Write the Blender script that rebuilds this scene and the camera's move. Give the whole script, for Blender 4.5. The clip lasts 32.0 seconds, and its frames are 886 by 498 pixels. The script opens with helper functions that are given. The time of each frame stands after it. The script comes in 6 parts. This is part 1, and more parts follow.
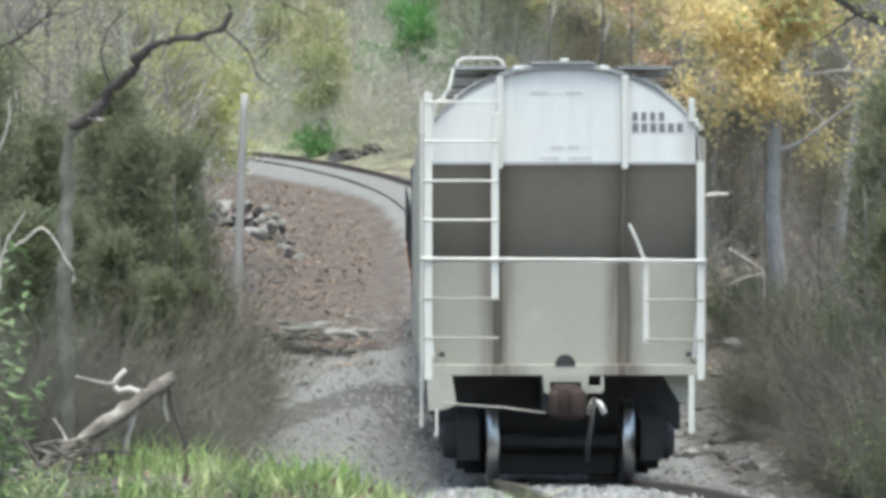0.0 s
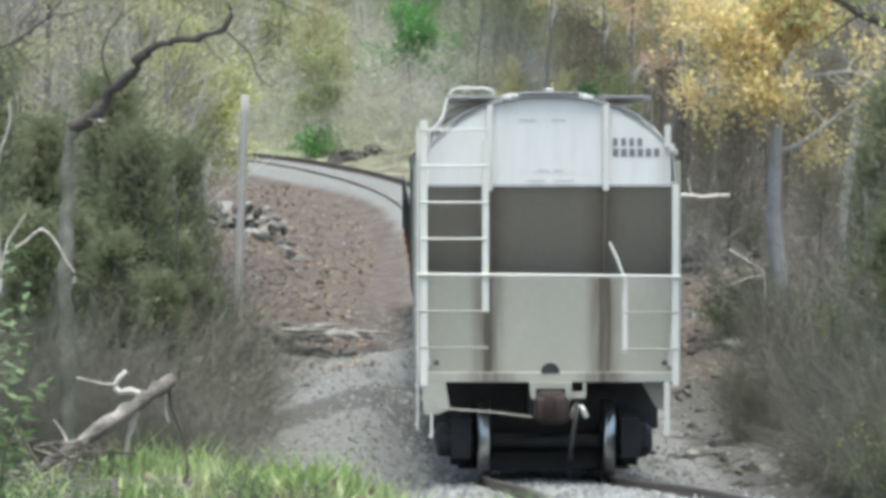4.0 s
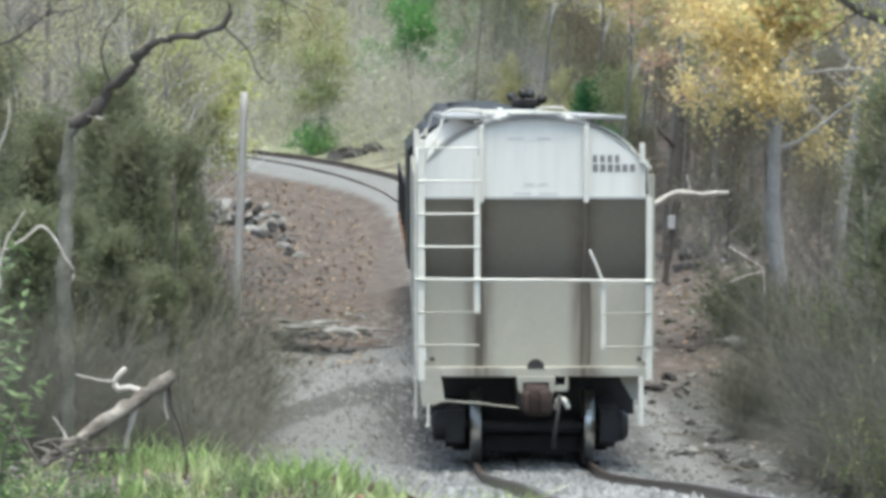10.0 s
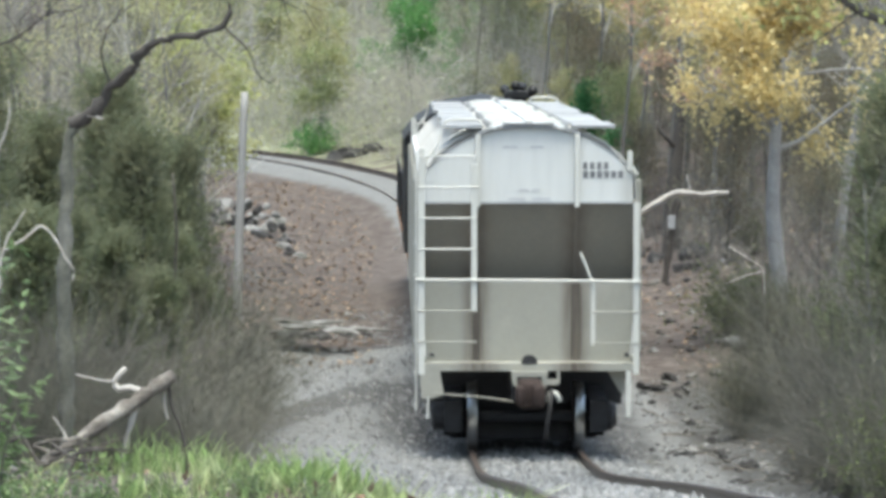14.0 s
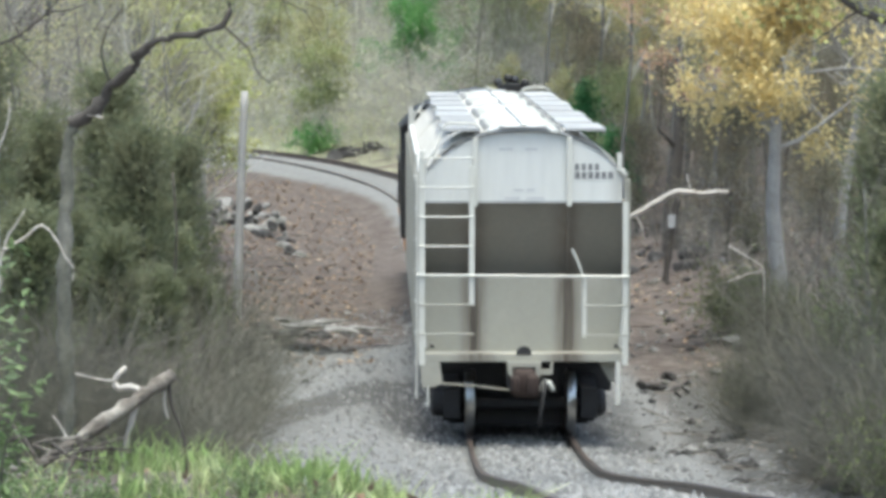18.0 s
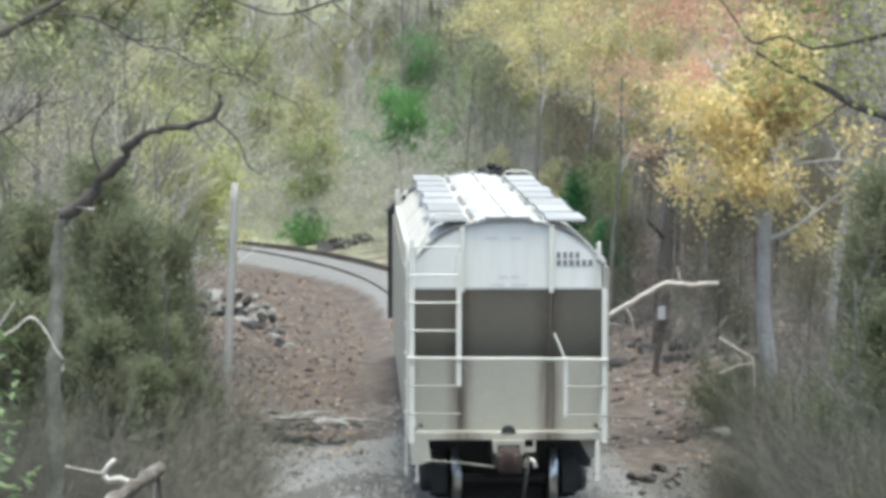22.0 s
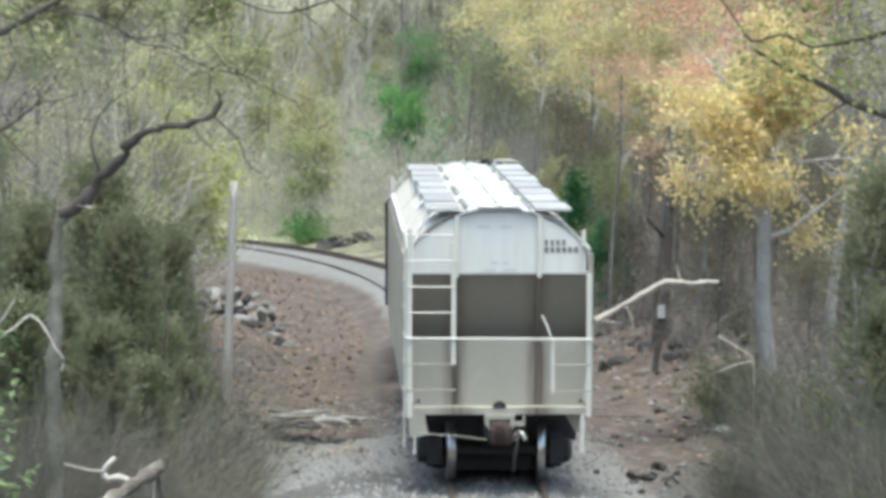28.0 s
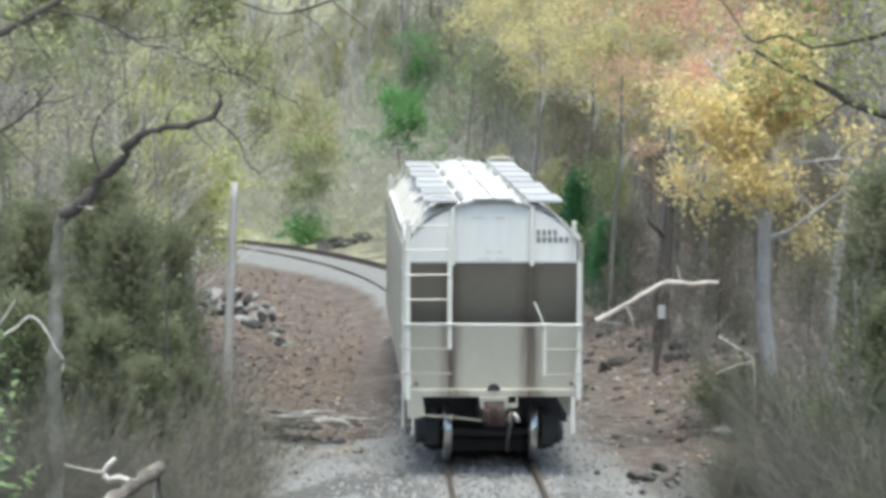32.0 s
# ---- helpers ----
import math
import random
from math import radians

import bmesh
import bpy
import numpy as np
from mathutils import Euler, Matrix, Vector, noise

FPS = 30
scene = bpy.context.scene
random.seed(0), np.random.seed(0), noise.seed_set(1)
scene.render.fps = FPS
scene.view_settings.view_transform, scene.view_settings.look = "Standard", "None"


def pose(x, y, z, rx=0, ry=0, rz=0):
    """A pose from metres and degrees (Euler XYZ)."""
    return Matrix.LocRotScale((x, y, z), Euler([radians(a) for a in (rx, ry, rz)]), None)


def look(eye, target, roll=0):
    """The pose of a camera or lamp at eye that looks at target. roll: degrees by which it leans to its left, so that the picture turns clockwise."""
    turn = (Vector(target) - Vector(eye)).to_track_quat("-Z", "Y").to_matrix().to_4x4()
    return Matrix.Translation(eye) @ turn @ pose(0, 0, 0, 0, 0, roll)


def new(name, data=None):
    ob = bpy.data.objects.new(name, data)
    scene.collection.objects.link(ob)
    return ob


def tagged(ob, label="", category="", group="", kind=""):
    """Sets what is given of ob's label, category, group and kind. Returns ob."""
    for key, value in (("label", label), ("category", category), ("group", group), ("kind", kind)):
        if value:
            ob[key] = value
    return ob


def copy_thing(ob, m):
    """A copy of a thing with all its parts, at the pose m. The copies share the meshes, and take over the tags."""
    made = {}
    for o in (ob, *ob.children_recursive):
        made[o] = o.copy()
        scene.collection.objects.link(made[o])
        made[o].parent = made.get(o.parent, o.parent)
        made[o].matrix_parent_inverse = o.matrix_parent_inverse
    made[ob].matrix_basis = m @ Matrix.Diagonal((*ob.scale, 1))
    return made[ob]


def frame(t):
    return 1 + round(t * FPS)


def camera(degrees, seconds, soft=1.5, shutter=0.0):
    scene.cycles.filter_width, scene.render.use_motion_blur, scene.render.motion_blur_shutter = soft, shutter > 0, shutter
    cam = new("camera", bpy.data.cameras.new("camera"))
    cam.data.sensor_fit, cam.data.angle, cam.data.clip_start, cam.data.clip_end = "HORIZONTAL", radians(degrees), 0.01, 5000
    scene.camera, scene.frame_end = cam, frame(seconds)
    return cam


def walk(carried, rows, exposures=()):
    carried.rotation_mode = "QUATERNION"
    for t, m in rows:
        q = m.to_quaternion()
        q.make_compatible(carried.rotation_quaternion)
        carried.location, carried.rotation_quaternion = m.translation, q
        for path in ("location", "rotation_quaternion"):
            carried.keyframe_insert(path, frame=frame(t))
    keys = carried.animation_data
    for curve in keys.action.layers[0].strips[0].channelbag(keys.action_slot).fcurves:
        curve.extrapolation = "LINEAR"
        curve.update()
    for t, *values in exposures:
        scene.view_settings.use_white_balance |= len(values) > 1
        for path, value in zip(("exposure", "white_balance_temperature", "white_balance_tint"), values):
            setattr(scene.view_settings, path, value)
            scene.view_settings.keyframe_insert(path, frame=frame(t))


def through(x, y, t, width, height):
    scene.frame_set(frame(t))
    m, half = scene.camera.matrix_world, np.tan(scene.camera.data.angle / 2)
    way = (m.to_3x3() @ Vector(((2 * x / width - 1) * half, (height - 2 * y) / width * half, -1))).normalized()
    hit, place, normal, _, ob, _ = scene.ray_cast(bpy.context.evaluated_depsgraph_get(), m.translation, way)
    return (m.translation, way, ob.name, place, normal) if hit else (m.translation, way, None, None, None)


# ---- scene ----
cam = camera(14.757, 32.0, soft=4.0)

DOWN = 1.807          # the lens looks this far below level at the start


def aim(dx, dy):
    """The camera's pose after a small turn to the left (dx) and upwards (dy), in hundredths of a degree."""
    return pose(0, 0, 0, 90 - DOWN + dy / 100, 0, dx / 100)


AIM = [(0, 0.00, 2.93), (0.5, 1.42, 2.93), (1, 1.42, 5.77), (1.5, 1.42, 4.35), (2, 1.42, 1.42), (2.5, 1.42, -1.42), (3, 1.42, 1.51), 
       (3.5, 1.42, 5.77), (4.5, 0.47, 3.79), (5.5, -1.42, 2.93), (6, 1.42, 1.42), (6.5, 2.93, -2.84), (7, 0.00, 0.00), (7.5, 0.00, 4.35), 
       (8, 0.00, 0.00), (8.5, 0.00, 1.42), (9, 0.00, 1.51), (9.5, 0.00, 0.00), (10, 0.00, 0.00), (10.5, 0.00, 0.00), (11, 0.00, 1.42), 
       (11.5, 0.00, 0.00), (12, 0.00, 0.00), (12.5, 0.00, 0.00), (13, 0.00, 0.00), (13.5, 0.00, 0.00), (14, 0.00, 0.00), 
       (14.5, 0.00, -1.42), (15.5, 0.00, -1.42), (16.5, 0.00, -1.42), (17, 0.00, -1.42), (17.5, 0.00, -1.42), (18, 0.00, -1.42), 
       (18.5, 1.42, 1.51), (18.8, -3.79, 0.00), (18.9, -13.25, 1.89), (19, -20.35, 8.71), (19.1, -13.25, 15.14), (19.2, 3.79, 60.57), 
       (19.3, 9.46, 94.64), (19.4, 16.09, 117.35), (19.5, 14.48, 128.99), (19.6, 2.93, 187.01), (19.7, 0.00, 227.13), 
       (19.8, -7.57, 274.45), (19.9, -7.57, 272.56), (20, -5.82, 257.23), (20.1, -7.57, 236.60), (20.2, -9.46, 211.99), 
       (20.3, -12.30, 181.71), (20.4, -14.67, 163.73), (20.5, -15.24, 160.89), (21, -15.28, 150.71), (22, -16.70, 152.18), 
       (24, -16.70, 150.76), (26.5, -16.75, 151.42), (28.5, -17.41, 149.25), (30, -16.70, 150.71), (32, -16.70, 150.71)]
walk(cam, [(t, aim(dx, dy)) for t, dx, dy in AIM], [(0, 0.83, 6480, -0.5), (32, 0.83, 6480, -0.5)])

# ---- light: a bright, thinly overcast spring sky ----
world = bpy.data.worlds.new("sky")
scene.world = world
world.use_nodes = True
nt = world.node_tree
sky = nt.nodes.new("ShaderNodeTexSky")
sky.sky_type = "NISHITA"
sky.sun_disc = False
sky.sun_elevation, sky.sun_rotation = radians(76), radians(172)
sky.air_density, sky.dust_density, sky.ozone_density = 1.0, 4.0, 1.0
bg = nt.nodes["Background"]
nt.links.new(sky.outputs[0], bg.inputs[0])
bg.inputs[1].default_value = 0.215
sun_data = bpy.data.lights.new("sun", "SUN")
sun_data.energy, sun_data.angle, sun_data.color = 1.75, radians(26), (1.0, 0.98, 0.94)
sun = new("sun", sun_data)
sun.matrix_world = look((2, 25.5, 56), (0, 40, -3))


# ---- materials ----
def material(name, base, rough=0.8, metal=0.0, vary=0.25, size=3.0, fine=40.0, bump=0.2, second=None, second_at=0.55,
             island=0.0, obj=0.0, streak=False, spec=0.5):
    """A procedural surface: two scales of noise on the base colour, an optional second colour in patches, grain as relief."""
    m = bpy.data.materials.new(name)
    m.use_nodes = True
    n, l = m.node_tree.nodes, m.node_tree.links
    b = n["Principled BSDF"]
    b.inputs["Roughness"].default_value, b.inputs["Metallic"].default_value = rough, metal
    b.inputs["Specular IOR Level"].default_value = spec
    co = n.new("ShaderNodeTexCoord")
    mp = n.new("ShaderNodeMapping")
    l.new(co.outputs["Object"], mp.inputs[0])
    if streak:
        mp.inputs["Scale"].default_value = (1, 1, 0.12)
    big, small = n.new("ShaderNodeTexNoise"), n.new("ShaderNodeTexNoise")
    big.inputs["Scale"].default_value, big.inputs["Detail"].default_value = size, 5
    small.inputs["Scale"].default_value, small.inputs["Detail"].default_value = fine, 3
    l.new(mp.outputs[0], big.inputs[0]), l.new(mp.outputs[0], small.inputs[0])
    col = n.new("ShaderNodeRGB")
    col.outputs[0].default_value = (*base, 1)
    out = col.outputs[0]
    if second:
        ramp = n.new("ShaderNodeMapRange")
        ramp.inputs[1].default_value, ramp.inputs[2].default_value = second_at - 0.08, second_at + 0.1
        l.new(big.outputs[0], ramp.inputs[0])
        mix = n.new("ShaderNodeMix")
        mix.data_type = "RGBA"
        l.new(ramp.outputs[0], mix.inputs[0])
        l.new(out, mix.inputs[6])
        mix.inputs[7].default_value = (*second, 1)
        out = mix.outputs[2]
    add = n.new("ShaderNodeMath")
    l.new(big.outputs[0], add.inputs[0]), l.new(small.outputs[0], add.inputs[1])
    val = n.new("ShaderNodeMapRange")
    val.inputs[1].default_value, val.inputs[2].default_value = 0.55, 1.45
    val.inputs[3].default_value, val.inputs[4].default_value = 1 - vary, 1 + vary
    l.new(add.outputs[0], val.inputs[0])
    last = val.outputs[0]
    for amount, source in ((island, "g"), (obj, "o")):
        if amount:
            src = n.new("ShaderNodeNewGeometry" if source == "g" else "ShaderNodeObjectInfo")
            r = n.new("ShaderNodeMapRange")
            r.inputs[3].default_value, r.inputs[4].default_value = 1 - amount, 1 + amount
            l.new(src.outputs["Random Per Island" if source == "g" else "Random"], r.inputs[0])
            mul = n.new("ShaderNodeMath")
            mul.operation = "MULTIPLY"
            l.new(last, mul.inputs[0]), l.new(r.outputs[0], mul.inputs[1])
            last = mul.outputs[0]
    sc = n.new("ShaderNodeVectorMath")
    sc.operation = "SCALE"
    l.new(out, sc.inputs[0]), l.new(last, sc.inputs[3])
    l.new(sc.outputs[0], b.inputs["Base Color"])
    if bump:
        bp = n.new("ShaderNodeBump")
        bp.inputs["Strength"].default_value, bp.inputs["Distance"].default_value = bump, 0.02
        l.new(small.outputs[0], bp.inputs["Height"])
        l.new(bp.outputs[0], b.inputs["Normal"])
    return m


def leaf_material(name, base, second, island=0.2, through=0.4):
    """Foliage: colour differs from leaf to leaf and from tree to tree, and some light passes through."""
    m = material(name, base, 0.6, vary=0.2, size=0.8, fine=12, bump=0, second=second, second_at=0.5, island=island, obj=0.12, spec=0.1)
    n, l = m.node_tree.nodes, m.node_tree.links
    b = n["Principled BSDF"]
    tr = n.new("ShaderNodeBsdfTranslucent")
    mx = n.new("ShaderNodeMixShader")
    mx.inputs[0].default_value = through
    l.new(b.inputs["Base Color"].links[0].from_socket, tr.inputs[0])
    l.new(b.outputs[0], mx.inputs[1]), l.new(tr.outputs[0], mx.inputs[2])
    l.new(mx.outputs[0], n["Material Output"].inputs[0])
    return m


WHITE = material("white car paint", (0.65, 0.655, 0.635), 0.55, vary=0.08, size=1.2, fine=14, bump=0.05, second=(0.5, 0.495, 0.465), second_at=0.6, streak=True)
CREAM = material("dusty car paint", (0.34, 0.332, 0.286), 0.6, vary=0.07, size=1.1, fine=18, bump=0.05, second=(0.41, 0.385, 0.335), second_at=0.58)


def stained(m, centres, tone, width):
    """Rust that has run down beside upright channels."""
    n, l = m.node_tree.nodes, m.node_tree.links
    base = n["Principled BSDF"].inputs["Base Color"]
    out = base.links[0].from_socket
    co, sep, mp, no = n.new("ShaderNodeTexCoord"), n.new("ShaderNodeSeparateXYZ"), n.new("ShaderNodeMapping"), n.new("ShaderNodeTexNoise")
    l.new(co.outputs["Object"], sep.inputs[0])
    l.new(co.outputs["Object"], mp.inputs[0])
    mp.inputs["Scale"].default_value = (9, 9, 0.8)
    l.new(mp.outputs[0], no.inputs[0])
    no.inputs["Scale"].default_value, no.inputs["Detail"].default_value = 1.5, 4
    for a in centres:
        off = n.new("ShaderNodeMath")
        off.operation = "SUBTRACT"
        l.new(sep.outputs[0], off.inputs[0])
        off.inputs[1].default_value = a
        far = n.new("ShaderNodeMath")
        far.operation = "ABSOLUTE"
        l.new(off.outputs[0], far.inputs[0])
        fall = n.new("ShaderNodeMapRange")
        fall.interpolation_type = "SMOOTHSTEP"
        fall.inputs[1].default_value, fall.inputs[2].default_value = 0.04, width
        fall.inputs[3].default_value, fall.inputs[4].default_value = 1.35, 0.0
        l.new(far.outputs[0], fall.inputs[0])
        mul = n.new("ShaderNodeMath")
        mul.operation = "MULTIPLY"
        mul.use_clamp = True
        l.new(fall.outputs[0], mul.inputs[0]), l.new(no.outputs[0], mul.inputs[1])
        mix = n.new("ShaderNodeMix")
        mix.data_type = "RGBA"
        l.new(mul.outputs[0], mix.inputs[0]), l.new(out, mix.inputs[6])
        mix.inputs[7].default_value = (*tone, 1)
        out = mix.outputs[2]
    l.new(out, base)
    return m


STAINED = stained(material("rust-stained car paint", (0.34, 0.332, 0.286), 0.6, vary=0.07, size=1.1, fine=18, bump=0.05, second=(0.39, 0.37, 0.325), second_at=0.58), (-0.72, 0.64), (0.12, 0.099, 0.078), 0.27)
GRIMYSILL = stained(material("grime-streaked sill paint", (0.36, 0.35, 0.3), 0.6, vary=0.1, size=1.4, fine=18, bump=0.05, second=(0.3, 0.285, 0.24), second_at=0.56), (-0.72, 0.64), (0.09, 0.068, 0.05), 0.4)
# darker than the panels around it: the overhang's shade is in this tone
SHADED_STAINEDSLOPE = stained(material("shade-darkened slope sheet with rust runs", (0.225, 0.203, 0.165), 0.7, vary=0.1, size=1.0, fine=20, bump=0.06, second=(0.2, 0.18, 0.148), second_at=0.6), (-0.72, 0.64), (0.17, 0.14, 0.11), 0.3)
STEPGREY = material("painted ladder steel", (0.6, 0.595, 0.55), 0.5, vary=0.1, size=3, fine=30, bump=0.05)
RUSTY = material("rust-streaked steel", (0.11, 0.094, 0.077), 0.75, vary=0.3, size=3, fine=25, bump=0.15, second=(0.21, 0.185, 0.15), second_at=0.56, streak=True)
GALV = material("galvanised walkway", (0.29, 0.295, 0.298), 0.75, 0.0, vary=0.25, size=2, fine=30, bump=0.1, obj=0.16)
ROOFPAINT = material("chalky roof paint", (0.52, 0.505, 0.47), 0.8, vary=0.16, size=1.1, fine=14, bump=0.08, second=(0.4, 0.38, 0.335), second_at=0.55)
HATCH = material("bright hatch cover", (0.56, 0.57, 0.57), 0.55, vary=0.14, size=2, fine=20, bump=0.03)
BLACK = material("black greasy steel", (0.042, 0.041, 0.043), 0.65, 0.3, vary=0.4, size=5, fine=40, bump=0.2)
TREAD = material("polished wheel tread", (0.58, 0.57, 0.55), 0.28, 1.0, vary=0.1, size=6, fine=60, bump=0.03)
WHEEL = material("brown wheel steel", (0.06, 0.05, 0.045), 0.6, 0.5, vary=0.3, size=6, fine=40, bump=0.15)
COUPLER = material("rusty cast steel", (0.042, 0.028, 0.024), 0.85, 0.2, vary=0.35, size=8, fine=50, bump=0.3)
MARK = material("dark stencil paint", (0.17, 0.17, 0.18), 0.7, vary=0.15, size=8, fine=60, bump=0)
FAINT = material("faded stencil paint", (0.5, 0.5, 0.51), 0.7, vary=0.2, size=8, fine=60, bump=0)
LOCO = material("black locomotive paint", (0.02, 0.02, 0.021), 0.65, 0.0, vary=0.25, size=3, fine=30, bump=0.05)
ORANGE = material("orange locomotive stripe", (0.4, 0.16, 0.045), 0.5, vary=0.15, size=3, fine=30, bump=0.05)
RAILTOP = material("railhead steel", (0.13, 0.1, 0.085), 0.45, 0.6, vary=0.3, size=2, fine=30, bump=0.1, second=(0.085, 0.062, 0.05), second_at=0.5)
TIE = material("weathered tie timber", (0.13, 0.11, 0.095), 0.9, vary=0.35, size=4, fine=30, bump=0.4, obj=0.3)
STONE = material("grey ballast stone", (0.22, 0.219, 0.215), 0.9, vary=0.25, size=4, fine=30, bump=0.3, island=0.4)
ROCK = material("mossy field rock", (0.26, 0.255, 0.245), 0.9, vary=0.35, size=2.5, fine=16, bump=0.6, second=(0.1, 0.098, 0.086), second_at=0.5)
# dark stone, used in the heaps for shaded hollows as well
DARKROCK = material("near-black rock", (0.032, 0.03, 0.029), 0.85, vary=0.4, size=3, fine=16, bump=0.6, second=(0.12, 0.115, 0.11), second_at=0.64)
BARK = material("grey bark", (0.15, 0.145, 0.13), 0.95, vary=0.3, size=2.5, fine=25, bump=0.6, second=(0.23, 0.225, 0.205), second_at=0.58, obj=0.25)
MOSSBARK = material("mossy shaded bark", (0.13, 0.13, 0.105), 0.95, vary=0.4, size=3, fine=25, bump=0.6, second=(0.19, 0.185, 0.16), second_at=0.55)
LOGWOOD = material("weathered log wood", (0.12, 0.105, 0.09), 0.9, vary=0.4, size=6, fine=40, bump=0.6, second=(0.27, 0.25, 0.22), second_at=0.56)
DARKBARK = material("dark wet bark", (0.07, 0.062, 0.055), 0.95, vary=0.35, size=3, fine=25, bump=0.6)
PALEBARK = material("pale smooth bark", (0.4, 0.39, 0.37), 0.9, vary=0.25, size=2, fine=18, bump=0.4, second=(0.27, 0.265, 0.25), second_at=0.55)
DEADWOOD = material("bleached dead wood", (0.46, 0.43, 0.39), 0.85, vary=0.25, size=4, fine=30, bump=0.4, second=(0.3, 0.26, 0.22), second_at=0.6)
POLEWOOD = material("silvery pole timber", (0.34, 0.33, 0.31), 0.9, vary=0.2, size=2, fine=25, bump=0.3, streak=True)
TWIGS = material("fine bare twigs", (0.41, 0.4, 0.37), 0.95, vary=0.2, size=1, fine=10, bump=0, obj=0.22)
GREYBRUSH = material("grey bare brush", (0.138, 0.128, 0.106), 0.95, vary=0.3, size=1, fine=10, bump=0, obj=0.2)
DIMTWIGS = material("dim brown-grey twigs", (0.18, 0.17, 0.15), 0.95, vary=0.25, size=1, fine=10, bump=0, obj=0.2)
LEAF_LIME = leaf_material("bright yellow-green leaves", (0.5, 0.56, 0.22), (0.56, 0.55, 0.26), 0.16, 0.5)
LEAF_DULL = leaf_material("dull green brush leaves", (0.15, 0.18, 0.085), (0.2, 0.21, 0.11))
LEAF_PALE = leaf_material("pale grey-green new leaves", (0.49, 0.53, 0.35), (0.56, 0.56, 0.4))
LEAF_SPRING = leaf_material("light green new leaves", (0.31, 0.355, 0.185), (0.4, 0.4, 0.22), 0.2, 0.45)
BRUSH = material("brown bare brush", (0.118, 0.116, 0.09), 0.95, vary=0.3, size=1, fine=10, bump=0, obj=0.2)
LEAF_YELLOW = leaf_material("yellow spring leaves", (0.8, 0.67, 0.35), (0.76, 0.67, 0.37), 0.14, 0.5)
LEAF_TAN = leaf_material("dull golden leaves", (0.57, 0.5, 0.26), (0.5, 0.48, 0.26))
CEDAR_GREEN = leaf_material("deep green cedar sprays", (0.06, 0.19, 0.08), (0.1, 0.24, 0.1), 0.35, 0.15)
LEAF_SAGE = leaf_material("soft grey-green leaves", (0.26, 0.32, 0.16), (0.33, 0.37, 0.2))
LEAF_OLIVE = leaf_material("yellow-green spring leaves", (0.41, 0.415, 0.235), (0.47, 0.44, 0.26), 0.16, 0.5)
LEAF_BOUGH = leaf_material("mid green-yellow bough leaves", (0.36, 0.38, 0.15), (0.45, 0.42, 0.18), 0.3, 0.4)
LEAF_HAZE = leaf_material("dull grey-green leaves", (0.26, 0.285, 0.19), (0.31, 0.315, 0.22), 0.16, 0.5)
LEAF_RUSSET = leaf_material("withered grey-brown leaves", (0.24, 0.205, 0.15), (0.24, 0.235, 0.165), 0.25, 0.45)
LEAF_GREEN = leaf_material("fresh green leaves", (0.12, 0.29, 0.1), (0.19, 0.36, 0.14))
LEAF_PEACH = leaf_material("reddish catkins and buds", (0.68, 0.4, 0.28), (0.62, 0.43, 0.3))
LEAF_NEAR = leaf_material("bright shrub leaves", (0.13, 0.2, 0.08), (0.28, 0.34, 0.2), 0.35, 0.35)
CEDAR = leaf_material("dull cedar sprays", (0.19, 0.215, 0.125), (0.25, 0.255, 0.165), 0.16, 0.5)
GRASS = leaf_material("spring grass blades", (0.28, 0.38, 0.15), (0.46, 0.5, 0.27), 0.35, 0.35)
DRYPALE = leaf_material("bleached fallen leaves", (0.4, 0.31, 0.22), (0.32, 0.24, 0.17), 0.3, 0.2)
DRY = leaf_material("dry grass and leaves", (0.23, 0.165, 0.12), (0.16, 0.12, 0.092), 0.45, 0.2)


